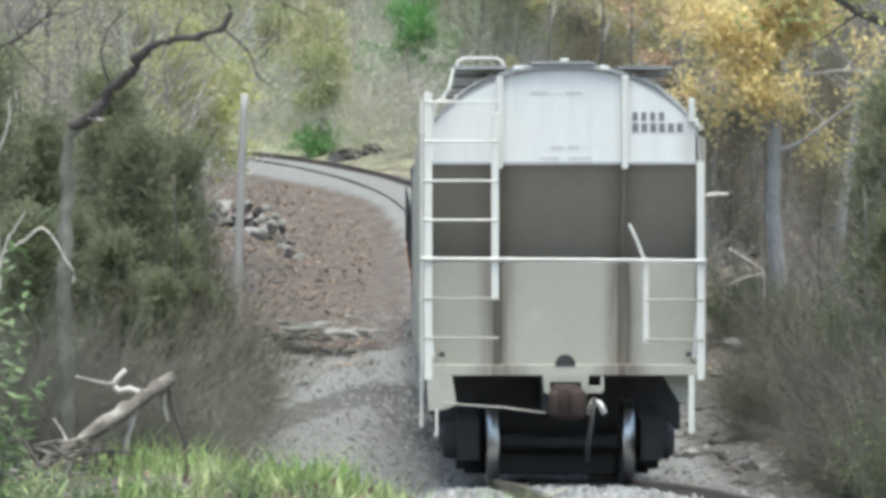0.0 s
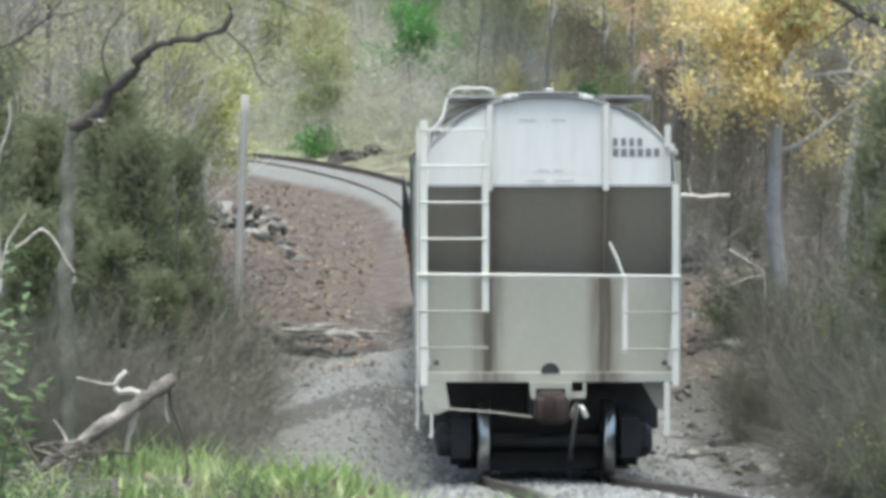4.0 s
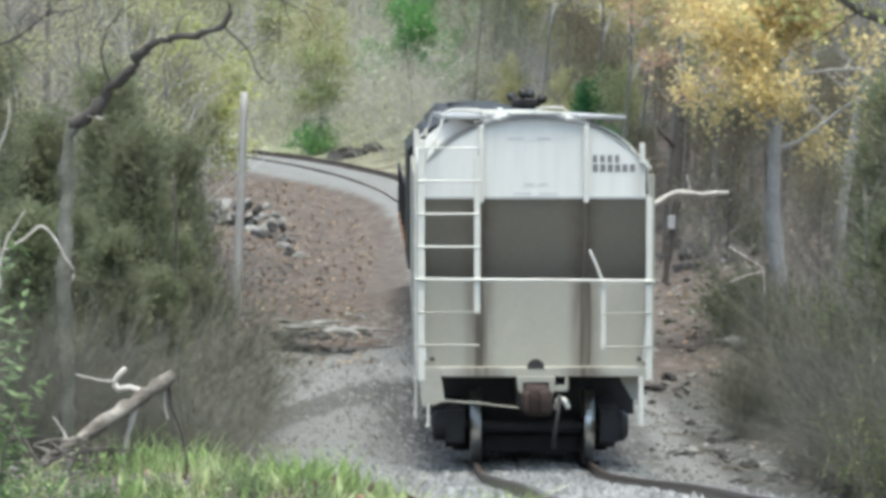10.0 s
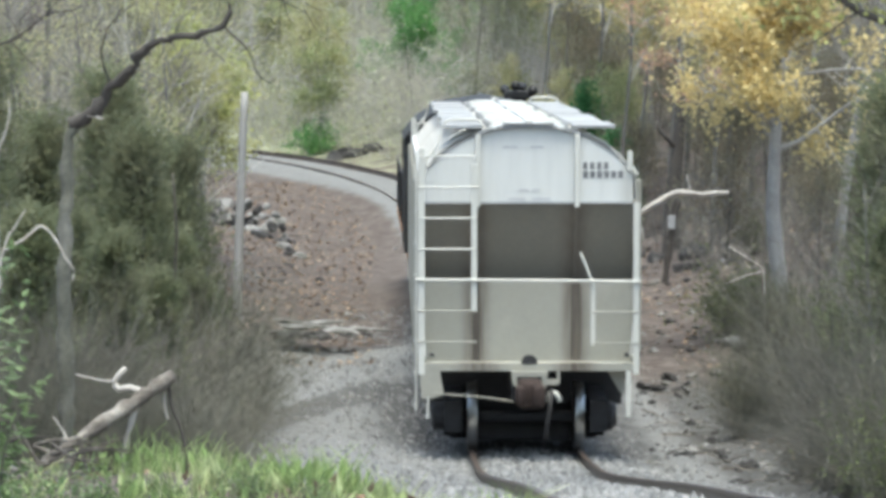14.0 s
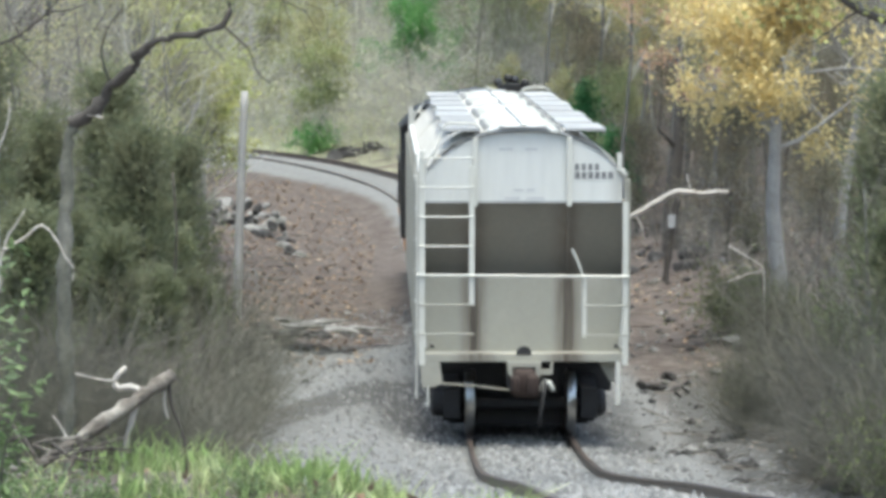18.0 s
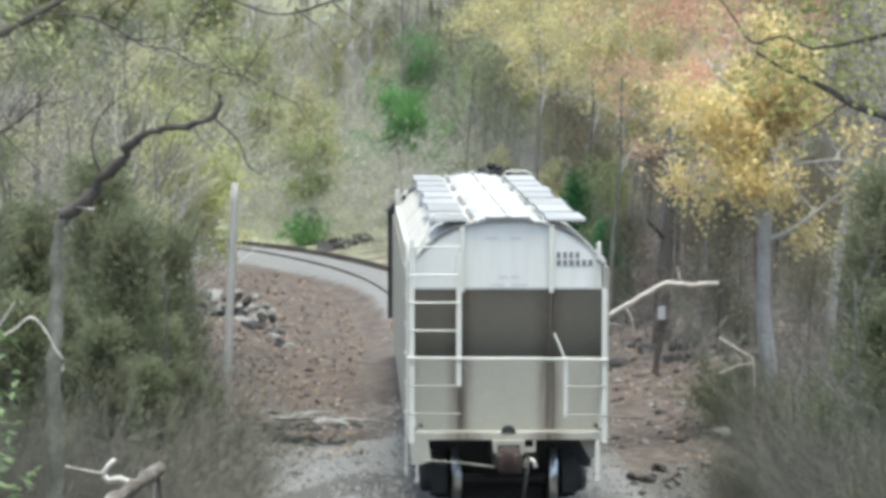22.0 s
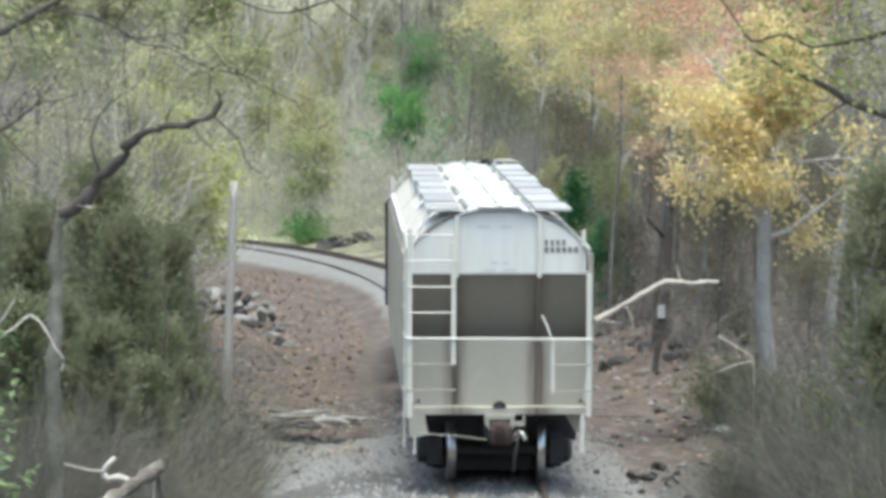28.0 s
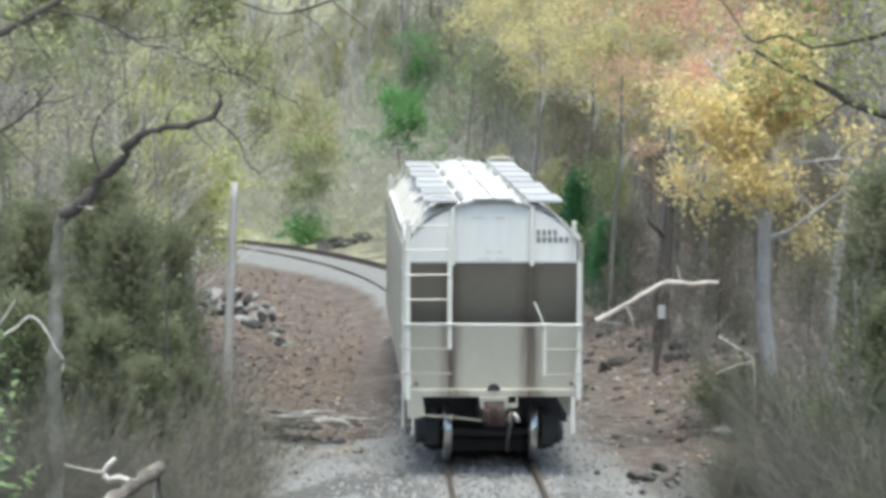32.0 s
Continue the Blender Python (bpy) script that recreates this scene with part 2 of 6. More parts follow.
def ground_material():
    """Leaf litter, grass near the crossing, pale gravel along the line."""
    m = material("leaf litter", (0.078, 0.06, 0.05), 0.95, vary=0.5, size=3.2, fine=17, bump=1.0, second=(0.108, 0.09, 0.079), second_at=0.52)
    n, l = m.node_tree.nodes, m.node_tree.links
    b = n["Principled BSDF"]
    litter = b.inputs["Base Color"].links[0].from_socket
    at = n.new("ShaderNodeAttribute")
    at.attribute_name = "cover"
    no = n.new("ShaderNodeTexNoise")
    no.inputs["Scale"].default_value, no.inputs["Detail"].default_value = 1.3, 6
    fine = n.new("ShaderNodeTexNoise")
    fine.inputs["Scale"].default_value, fine.inputs["Detail"].default_value = 26, 2
    co = n.new("ShaderNodeTexCoord")
    l.new(co.outputs["Object"], no.inputs[0]), l.new(co.outputs["Object"], fine.inputs[0])
    sep = n.new("ShaderNodeSeparateColor")
    l.new(at.outputs["Color"], sep.inputs[0])
    # third tone: dark ground that carries painted shade and darker soil
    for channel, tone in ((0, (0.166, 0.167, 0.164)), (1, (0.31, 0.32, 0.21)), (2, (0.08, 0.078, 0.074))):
        j = n.new("ShaderNodeMath")
        j.operation = "MULTIPLY_ADD"
        l.new(no.outputs[0], j.inputs[0])
        j.inputs[1].default_value = 0.9
        l.new(sep.outputs[channel], j.inputs[2])
        r = n.new("ShaderNodeMapRange")
        r.inputs[1].default_value, r.inputs[2].default_value = 0.75, 1.1
        l.new(j.outputs[0], r.inputs[0])
        grain = n.new("ShaderNodeMapRange")
        grain.inputs[1].default_value, grain.inputs[2].default_value = 0.3, 0.7
        grain.inputs[3].default_value, grain.inputs[4].default_value = 0.68, 1.3
        l.new(fine.outputs[0], grain.inputs[0])
        tint = n.new("ShaderNodeVectorMath")
        tint.operation = "SCALE"
        tint.inputs[0].default_value = tone
        l.new(grain.outputs[0], tint.inputs[3])
        mix = n.new("ShaderNodeMix")
        mix.data_type = "RGBA"
        l.new(r.outputs[0], mix.inputs[0]), l.new(litter, mix.inputs[6]), l.new(tint.outputs[0], mix.inputs[7])
        litter = mix.outputs[2]
    l.new(litter, b.inputs["Base Color"])
    return m


GROUND = ground_material()


# ---- mesh tools ----
def link(name, verts, faces, mats, parent=None, label="", index=None, smooth=False):
    me = bpy.data.meshes.new(name)
    me.from_pydata(verts, [], faces)
    for m in mats:
        me.materials.append(m)
    if index is not None:
        me.polygons.foreach_set("material_index", index)
    if smooth:
        me.polygons.foreach_set("use_smooth", [True] * len(me.polygons))
    me.update()
    ob = new(name, me)
    if parent:
        ob.parent = parent
    if label:
        ob["label"] = label
    return ob


def part(name, bm, mat, parent, label="", smooth=False):
    """Links a bmesh as one mesh object under a thing or a part."""
    bmesh.ops.recalc_face_normals(bm, faces=bm.faces)
    me = bpy.data.meshes.new(name)
    bm.to_mesh(me)
    bm.free()
    me.materials.append(mat)
    if smooth:
        me.polygons.foreach_set("use_smooth", [True] * len(me.polygons))
    ob = new(name, me)
    ob.parent = parent
    if label:
        ob["label"] = label
    return ob


def box(x0, x1, y0, y1, z0, z1, bevel=0.0, bm=None):
    own = bmesh.new()
    bmesh.ops.create_cube(own, size=1)
    for v in own.verts:
        v.co = Vector(((x0 + x1) / 2 + v.co.x * (x1 - x0), (y0 + y1) / 2 + v.co.y * (y1 - y0), (z0 + z1) / 2 + v.co.z * (z1 - z0)))
    if bevel:
        bmesh.ops.bevel(own, geom=own.edges[:], offset=bevel, segments=2, affect="EDGES", profile=0.5)
    return join(bm, own)


def join(bm, own):
    if bm is None:
        return own
    me = bpy.data.meshes.new("tmp")
    own.to_mesh(me)
    own.free()
    bm.from_mesh(me)
    bpy.data.meshes.remove(me)
    return bm


def prism(outline, y0, y1, axis="y", bm=None):
    """A plate: an outline of (a, b) points drawn out along one axis."""
    own = bmesh.new()
    put = {"y": lambda a, b, c: (a, c, b), "x": lambda a, b, c: (c, a, b), "z": lambda a, b, c: (a, b, c)}[axis]
    lo = [own.verts.new(put(a, b, y0)) for a, b in outline]
    hi = [own.verts.new(put(a, b, y1)) for a, b in outline]
    own.faces.new(lo), own.faces.new(hi)
    for i in range(len(lo)):
        k = (i + 1) % len(lo)
        own.faces.new((lo[i], lo[k], hi[k], hi[i]))
    return join(bm, own)


def rod(points, radius, sides=8, bm=None, taper=1.0):
    """A round bar along a line of points."""
    own = bmesh.new()
    pts = [Vector(p) for p in points]
    rings = []
    for i, p in enumerate(pts):
        d = (pts[min(i + 1, len(pts) - 1)] - pts[max(i - 1, 0)]).normalized()
        a = d.orthogonal().normalized() if not rings else (last - d * last.dot(d)).normalized()
        last = a
        b = d.cross(a)
        r = radius * (1 + (taper - 1) * i / max(1, len(pts) - 1))
        rings.append([own.verts.new(p + (a * math.cos(q) + b * math.sin(q)) * r) for q in [2 * math.pi * k / sides for k in range(sides)]])
    for u, v in zip(rings, rings[1:]):
        for k in range(sides):
            own.faces.new((u[k], u[(k + 1) % sides], v[(k + 1) % sides], v[k]))
    own.faces.new(rings[0][::-1]), own.faces.new(rings[-1])
    return join(bm, own)


def turned(profile, axis="x", sides=28, bm=None):
    """A turned solid: (radius, place along the axis) pairs."""
    own = bmesh.new()
    rings = []
    for r, a in profile:
        ring = []
        for k in range(sides):
            q = 2 * math.pi * k / sides
            ring.append(own.verts.new((a, r * math.cos(q), r * math.sin(q)) if axis == "x" else (r * math.cos(q), r * math.sin(q), a)))
        rings.append(ring)
    for u, v in zip(rings, rings[1:]):
        for k in range(sides):
            own.faces.new((u[k], u[(k + 1) % sides], v[(k + 1) % sides], v[k]))
    own.faces.new(rings[0][::-1]), own.faces.new(rings[-1])
    return join(bm, own)


class Buf:
    """Collects tubes and leaves as plain lists, quick for plants."""

    def __init__(self):
        self.v, self.f, self.m, self.n = [], [], [], 0

    def tube(self, pts, radii, sides, mat=0):
        pts = np.asarray(pts, float)
        d = np.gradient(pts, axis=0)
        d /= np.linalg.norm(d, axis=1)[:, None] + 1e-9
        ref = np.array([0.31, 0.95, 0.05]) if abs(d[0][2]) > 0.6 else np.array([0.05, 0.1, 1.0])
        a = np.cross(d, ref)
        a /= np.linalg.norm(a, axis=1)[:, None] + 1e-9
        b = np.cross(d, a)
        q = np.arange(sides) * 2 * np.pi / sides
        ring = pts[:, None, :] + np.asarray(radii)[:, None, None] * (a[:, None, :] * np.cos(q)[None, :, None] + b[:, None, :] * np.sin(q)[None, :, None])
        base, k = self.n, len(pts)
        if radii[-1] > 0.009:
            self.f.append(tuple(base + (k - 1) * sides + j for j in range(sides)))
            self.m.append(mat)
        self.v.append(ring.reshape(-1, 3))
        self.n += k * sides
        for i in range(k - 1):
            for j in range(sides):
                o, p = base + i * sides, base + (i + 1) * sides
                self.f.append((o + j, o + (j + 1) % sides, p + (j + 1) % sides, p + j))
                self.m.append(mat)

    def stems(self, P, r0, r1, mat=0):
        """Many thin three-sided stems at once; P holds, for each, the same number of points."""
        P = np.asarray(P, float)
        n, k, _ = P.shape
        d = P[:, -1] - P[:, 0]
        d /= np.linalg.norm(d, axis=1)[:, None] + 1e-9
        a = np.cross(d, np.array([0.36, 0.93, 0.08]))
        a /= np.linalg.norm(a, axis=1)[:, None] + 1e-9
        c = np.cross(d, a)
        r = np.linspace(0, 1, k)[None, :, None] * (np.asarray(r1) - np.asarray(r0)).reshape(-1, 1, 1) + np.asarray(r0).reshape(-1, 1, 1)
        ring = np.stack([P + r * (a[:, None] * math.cos(q) + c[:, None] * math.sin(q)) for q in (0, 2.094, 4.189)], 2)
        self.v.append(ring.reshape(-1, 3))
        for i in range(n):
            for j in range(k - 1):
                o = self.n + (i * k + j) * 3
                self.f += [(o, o + 1, o + 4, o + 3), (o + 1, o + 2, o + 5, o + 4), (o + 2, o, o + 3, o + 5)]
                self.m += [mat] * 3
        self.n += n * k * 3

    def leaves(self, at, length, width, rng, mat=0, aim=None, bend=0.25, lying=False):
        """One pointed, folded leaf of two triangles pairs at each place."""
        at = np.asarray(at, float)
        n = len(at)
        if not n:
            return
        u = rng.normal(size=(n, 3)) if aim is None else np.asarray(aim) + rng.normal(size=(n, 3)) * 0.35
        u /= np.linalg.norm(u, axis=1)[:, None] + 1e-9
        w = np.cross(u, rng.normal(size=(n, 3)) * (0.2 if lying else 1) + np.array([0, 0, 1.0 if lying else 0]))
        w /= np.linalg.norm(w, axis=1)[:, None] + 1e-9
        h = np.cross(u, w)
        s = rng.uniform(0.7, 1.3, (n, 1))
        L, W = u * length * s, w * width * s / 2
        mid = at + L * 0.5 + h * length * bend * s * 0.3
        quad = np.stack([at, mid - W, at + L, mid + W], 1)
        base = self.n
        self.v.append(quad.reshape(-1, 3))
        self.n += 4 * n
        self.f += [(base + 4 * i, base + 4 * i + 1, base + 4 * i + 2, base + 4 * i + 3) for i in range(n)]
        self.m += [mat] * n

    def make(self, name, mats, parent=None, label="", smooth=False):
        return link(name, np.concatenate(self.v).tolist(), self.f, mats, parent, label, self.m, smooth)


# ---- the line of the track: x, y, top of rail ----
LINE = [(8.5, -24, -1.75), (5.0, -10, -1.75), (2.9, 3, -1.8), (2.0, 12, -1.93), (1.6, 20, -2.2), (1.53, 26, -2.68), (1.47, 31, -3.105), (1.36, 36, -3.56),
        (1.22, 42, -4.055), (1.16, 47, -4.29), (1.12, 52, -4.35), (1.04, 57.5, -4.17), (0.9, 63.5, -3.79), (0.69, 70, -3.36),
        (0.53, 76, -3.1), (0.48, 82, -2.98), (0.41, 88, -2.8), (0.22, 94, -2.52), (-0.21, 100, -2.05), (-0.97, 105.93, -1.58),
        (-2.17, 111.8, -1.19), (-3.9, 117.55, -0.84), (-6.26, 123.06, -0.51), (-9.29, 128.24, -0.25), (-13.04, 132.9, -0.12),
        (-18.5, 137.5, -0.05), (-26, 141.5, 0.0), (-36, 144.5, 0.0), (-60, 148, 0.0)]


def spline(points, step):
    """A smooth curve through the points, and its length so far."""
    P = [Vector(p) for p in points]
    P = [P[0] * 2 - P[1]] + P + [P[-1] * 2 - P[-2]]
    out = []
    for i in range(1, len(P) - 2):
        n = max(2, int((P[i + 1] - P[i]).length / step))
        for k in range(n):
            t = k / n
            out.append(0.5 * (2 * P[i] + (P[i + 1] - P[i - 1]) * t + (2 * P[i - 1] - 5 * P[i] + 4 * P[i + 1] - P[i + 2]) * t * t
                              + (3 * P[i] - P[i - 1] - 3 * P[i + 1] + P[i + 2]) * t ** 3))
    out.append(P[-2])
    A = np.array([tuple(p) for p in out])
    return A, np.concatenate([[0], np.cumsum(np.linalg.norm(np.diff(A, axis=0), axis=1))])


TRACK, RUN = spline(LINE, 0.4)
SIDE = np.gradient(TRACK, axis=0)
SIDE = np.stack([SIDE[:, 1], -SIDE[:, 0]], 1) / np.linalg.norm(SIDE[:, :2], axis=1)[:, None]
BANK = np.interp(TRACK[:, 1], [0, 78, 100, 200], [0, 0, 0.075, 0.075])


def on_track(s):
    return Vector([float(np.interp(s, RUN, TRACK[:, k])) for k in range(3)])


def terrain(x, y):
    """Height of the ground, its distance from the line (right of it positive), at arrays of places."""
    x, y = np.atleast_1d(np.asarray(x, float)), np.atleast_1d(np.asarray(y, float))
    z, d = np.empty_like(x), np.empty_like(x)
    for a in range(0, len(x), 4000):
        dx = x[a:a + 4000, None] - TRACK[None, :, 0]
        dy = y[a:a + 4000, None] - TRACK[None, :, 1]
        i = np.argmin(dx * dx + dy * dy, axis=1)
        r = np.arange(len(i))
        d[a:a + 4000] = dx[r, i] * SIDE[i, 0] + dy[r, i] * SIDE[i, 1]
        z[a:a + 4000] = TRACK[i, 2]
    away = np.abs(d)
    bed = np.interp(away, [0, 1.35, 1.8, 3.1, 4.2, 6, 300], [-0.1, -0.13, -0.26, -0.32, -0.2, 0.0, 0.0])
    far = (np.abs(x) < 70) & (y > -50) & (y < 240)
    lump = np.zeros_like(x)
    lump[far] = [0.11 * noise.noise((a * 0.45, c * 0.3, 0.7)) + 0.07 * noise.noise((a * 1.3, c * 1.1, 3.1)) + 0.05 * noise.noise((a * 3.3, c * 3.0, 9.0)) for a, c in zip(x[far], y[far])]
    rough = np.clip((away - 1.9) / 3, 0.12, 1)
    right = np.interp(d, [4, 6, 9, 25, 80, 400], [0, 0.25, 1.0, 6, 22, 40])
    left = np.interp(-d, [4, 7, 12, 30, 80, 400], [0, 0.45, 1.0, 4, 14, 30]) * np.clip((118 - y) / 20, 0.25, 1)
    h = z + bed + lump * rough + right + left
    # the grassy verge before the camera
    mound = -1.8 - 0.12 * np.clip(np.abs(y - 15) - 3, 0, 9) ** 1.35 + 0.05 * np.sin(x * 3.1) - 0.5 * np.clip(np.abs(x + 4) - 3.6, 0, 4)
    near = np.clip((-d - 0.9) / 1.2, 0, 1)
    h = np.where(mound > h, h + (mound - h) * near, h)
    return h, d


def ground_z(x, y):
    return float(terrain([x], [y])[0][0])


def ground_sheet():
    xs = np.concatenate([[-4000, -1500, -600, -250, -120, -80], np.arange(-60, -16, 2.0), np.arange(-16, -9, 0.7), np.arange(-9, 9, 0.28), np.arange(9, 20, 0.8), np.arange(20, 62, 2.2), [80, 120, 250, 600, 1500, 4000]])
    ys = np.concatenate([[-4000, -1500, -500, -200, -100, -60], np.arange(-40, 8, 2.0), np.arange(8, 66, 0.36), np.arange(66, 140, 0.75), np.arange(140, 232, 3.0), [250, 300, 400, 700, 1500, 4000]])
    X, Y = np.meshgrid(xs, ys)
    Z, D = terrain(X.ravel(), Y.ravel())
    n = len(xs)
    faces = [(j * n + i, j * n + i + 1, (j + 1) * n + i + 1, (j + 1) * n + i) for j in range(len(ys) - 1) for i in range(n - 1)]
    ob = link("ground", np.stack([X.ravel(), Y.ravel(), Z], 1).tolist(), faces, [GROUND], smooth=True)
    cover = ob.data.color_attributes.new("cover", "FLOAT_COLOR", "POINT")
    x, y = X.ravel(), Y.ravel()
    gravel = np.interp(np.abs(D) * np.where((D < 0) & (y > 62), np.interp(y, [62, 70, 104, 116], [1, 2.1, 1.8, 1.0]), np.where(D > 0, np.interp(y, [40, 56, 66], [0.74, 0.8, 1.2]), 1)), [0, 1.7, 2.4, 3.4], [1, 0.95, 0.5, 0])
    gravel = np.maximum(gravel, np.interp(-D, [3, 5, 7], [1, 0.8, 0]) * np.clip((66.5 - y) / 2.5, 0, 1) * (D < 0))
    gravel = gravel * np.where(D < -1.9, np.clip((y - 25) / 5, 0, 1), 1)
    # shade across the ballast and right bank, painted as a dark ground tone
    shade_and_soil = 0.95 * np.exp(-((y - 57.7 - 3.3 * (x + 0.61)) / 2.6) ** 4) * np.clip((-D - 1.2) / 0.5, 0, 1) * np.clip((6.5 + D) / 1.5, 0, 1)
    shade_and_soil = np.maximum(shade_and_soil, 0.6 * np.clip((np.abs(D) - 0.85) / 0.3, 0, 1) * np.clip((y - 47) / 1.5, 0, 1) * np.clip((60 - y) / 3, 0, 1) * np.clip((2.4 - np.abs(D)) / 0.5, 0, 1))
    shade_and_soil = np.maximum(shade_and_soil, 0.75 * np.clip((D - 2.3) / 0.6, 0, 1) * np.clip((5.5 - D) / 1.0, 0, 1) * np.clip((y - 38) / 3, 0, 1) * np.clip((64 - y) / 6, 0, 1))
    # a darker stretch low on the left bank
    shade_and_soil = np.maximum(shade_and_soil, 0.4 * np.clip((-D - 3) / 1.5, 0, 1) * np.clip((10 + D) / 2, 0, 1) * np.clip((y - 67) / 3, 0, 1) * np.clip((84 - y) / 5, 0, 1))
    grass = 0.22 * np.clip((24 - y) / 5, 0, 1) * np.clip((-D - 1.2) / 1.0, 0, 1) * (y > -60) + 0.75 * np.clip((y - 122) / 8, 0, 1) * np.clip((195 - y) / 9, 0, 1) * np.clip((3 - x) / 4, 0, 1) * np.clip((x + 22) / 9, 0, 1)
    grass = np.maximum(grass, 0.44 * np.clip((D - 1.9) / 0.6, 0, 1) * np.clip((9 - D) / 2, 0, 1) * np.clip((y - 100) / 6, 0, 1) * np.clip((150 - y) / 5, 0, 1))
    cover.data.foreach_set("color", np.stack([gravel, grass, shade_and_soil, gravel * 0 + 1], 1).ravel())
    return tagged(ob, "leaf-littered woodland floor with grey gravel along the line", "ground", kind="structure")


ground_sheet()


# ---- railway line ----
def railway():
    top = tagged(new("railway_track"), "rusty single railway line curving through the woods on grey ballast", "railway track", kind="structure")
    section = [(-0.07, -0.17), (0.07, -0.17), (0.07, -0.155), (0.012, -0.135), (0.012, -0.045), (0.036, -0.03), (0.036, -0.004), (0.028, 0), (-0.028, 0), (-0.036, -0.004), (-0.036, -0.03), (-0.012, -0.045), (-0.012, -0.135), (-0.07, -0.155)]
    for s in (-1, 1):
        verts, faces, k = [], [], len(section)
        for i, p in enumerate(TRACK):
            for a, b in section:
                o = s * 0.7535 + a
                verts.append((p[0] + SIDE[i][0] * o, p[1] + SIDE[i][1] * o, p[2] + b + s * 0.75 * BANK[i]))
        for i in range(len(TRACK) - 1):
            faces += [(i * k + j, i * k + (j + 1) % k, (i + 1) * k + (j + 1) % k, (i + 1) * k + j) for j in range(k)]
        link("rail", verts, faces, [RAILTOP], top)
    tie = None
    stations = np.arange(14.0, 205, 0.53)
    for i, s in enumerate(stations):
        p, q = on_track(s), on_track(s + 0.2)
        yaw = math.atan2(-(q.x - p.x), q.y - p.y)
        tilt = math.asin((q.z - p.z) / 0.2)
        bank = float(np.interp(p.y, [0, 78, 100, 200], [0, 0, 0.075, 0.075]))
        m = Matrix.Translation((p.x, p.y, p.z - 0.165)) @ Euler((tilt, -bank, yaw + 0.02 * math.sin(i * 7.3))).to_matrix().to_4x4()
        if tie is None:
            tie = part("tie", box(-1.28, 1.28, -0.11, 0.11, -0.17, 0, 0.012), TIE, top)
            tie.matrix_local = m
        else:
            o = new("tie", tie.data)
            o.parent = top
            o.matrix_local = m
    return top


railway()


def stones():
    """Loose ballast along the nearer part of the line."""
    rng = np.random.default_rng(5)
    n = 15000
    s = rng.uniform(38, 96, n) 
    d = rng.normal(0, 1.5, n) - 0.15
    keep = (np.abs(np.abs(d) - 0.75) > 0.1) & ((s > 47) | (d > -1.0))
    s, d = s[keep], d[keep]
    P = np.stack([np.interp(s, RUN, TRACK[:, k]) for k in range(3)], 1)
    Sx, Sy = np.interp(s, RUN, SIDE[:, 0]), np.interp(s, RUN, SIDE[:, 1])
    x, y = P[:, 0] + Sx * d, P[:, 1] + Sy * d
    z = terrain(x, y)[0]
    base = np.array([(1, 0, 0), (-1, 0, 0), (0, 1, 0), (0, -1, 0), (0, 0, 1), (0, 0, -1)], float)
    tri = [(0, 2, 4), (2, 1, 4), (1, 3, 4), (3, 0, 4), (2, 0, 5), (1, 2, 5), (3, 1, 5), (0, 3, 5)]
    r = rng.uniform(0.02, 0.05, (len(x), 1, 1)) * rng.uniform(0.6, 1.3, (len(x), 1, 3))
    v = base[None] * r * rng.uniform(0.7, 1.25, (len(x), 6, 1))
    a = rng.uniform(0, 6.28, len(x))
    c, w = np.cos(a)[:, None], np.sin(a)[:, None]
    v = np.stack([v[..., 0] * c - v[..., 1] * w, v[..., 0] * w + v[..., 1] * c, v[..., 2]], 2) + np.stack([x, y, z + 0.008], 1)[:, None]
    faces = [(6 * i + p, 6 * i + q, 6 * i + t) for i in range(len(x)) for p, q, t in tri]
    tagged(link("ballast", v.reshape(-1, 3).tolist(), faces, [STONE]), "loose grey crushed stone ballast along the rails", "ballast", kind="stuff")


stones()

# ---- the covered hopper wagon ----
def arch(half, eave, crown, n=14, full=2.5):
    """The roof's curve from the left eave to the right one."""
    return [(half * (2 * k / n - 1), eave + (crown - eave) * (1 - abs(2 * k / n - 1) ** full)) for k in range(n + 1)]


LENGTH = 16.5
RADIUS = 0.483


def wheelset(parent, y):
    """An axle with two wheels: brown discs with a bright worn tread."""
    axle = part("wheelset", turned([(0.07, -1.05), (0.075, -0.8), (0.09, -0.62), (0.08, 0), (0.09, 0.62), (0.075, 0.8), (0.07, 1.05)], sides=16), BLACK, parent, "black steel axle", True)
    axle.location = (0, y, RADIUS)
    for s in (-1, 1):
        disc = [(0.11, -0.09), (0.12, -0.05), (0.36, 0.0), (0.42, -0.045), (0.478, -0.045), (0.478, 0.085), (0.42, 0.085), (0.36, 0.05), (0.13, 0.07), (0.11, 0.1)]
        wheel = part("wheel", turned([(r, s * (0.7635 - a)) for r, a in disc], sides=36), WHEEL, axle, "brown cast wheel", True)
        band = [(0.455, -0.05), (0.481, -0.052), (0.484, 0.03), (0.5, 0.052), (0.509, 0.064), (0.5, 0.082), (0.455, 0.087)]
        part("tread", turned([(r, s * (0.7635 - a)) for r, a in band], sides=48), TREAD, axle, "bright worn wheel tread and flange", True)
    return axle


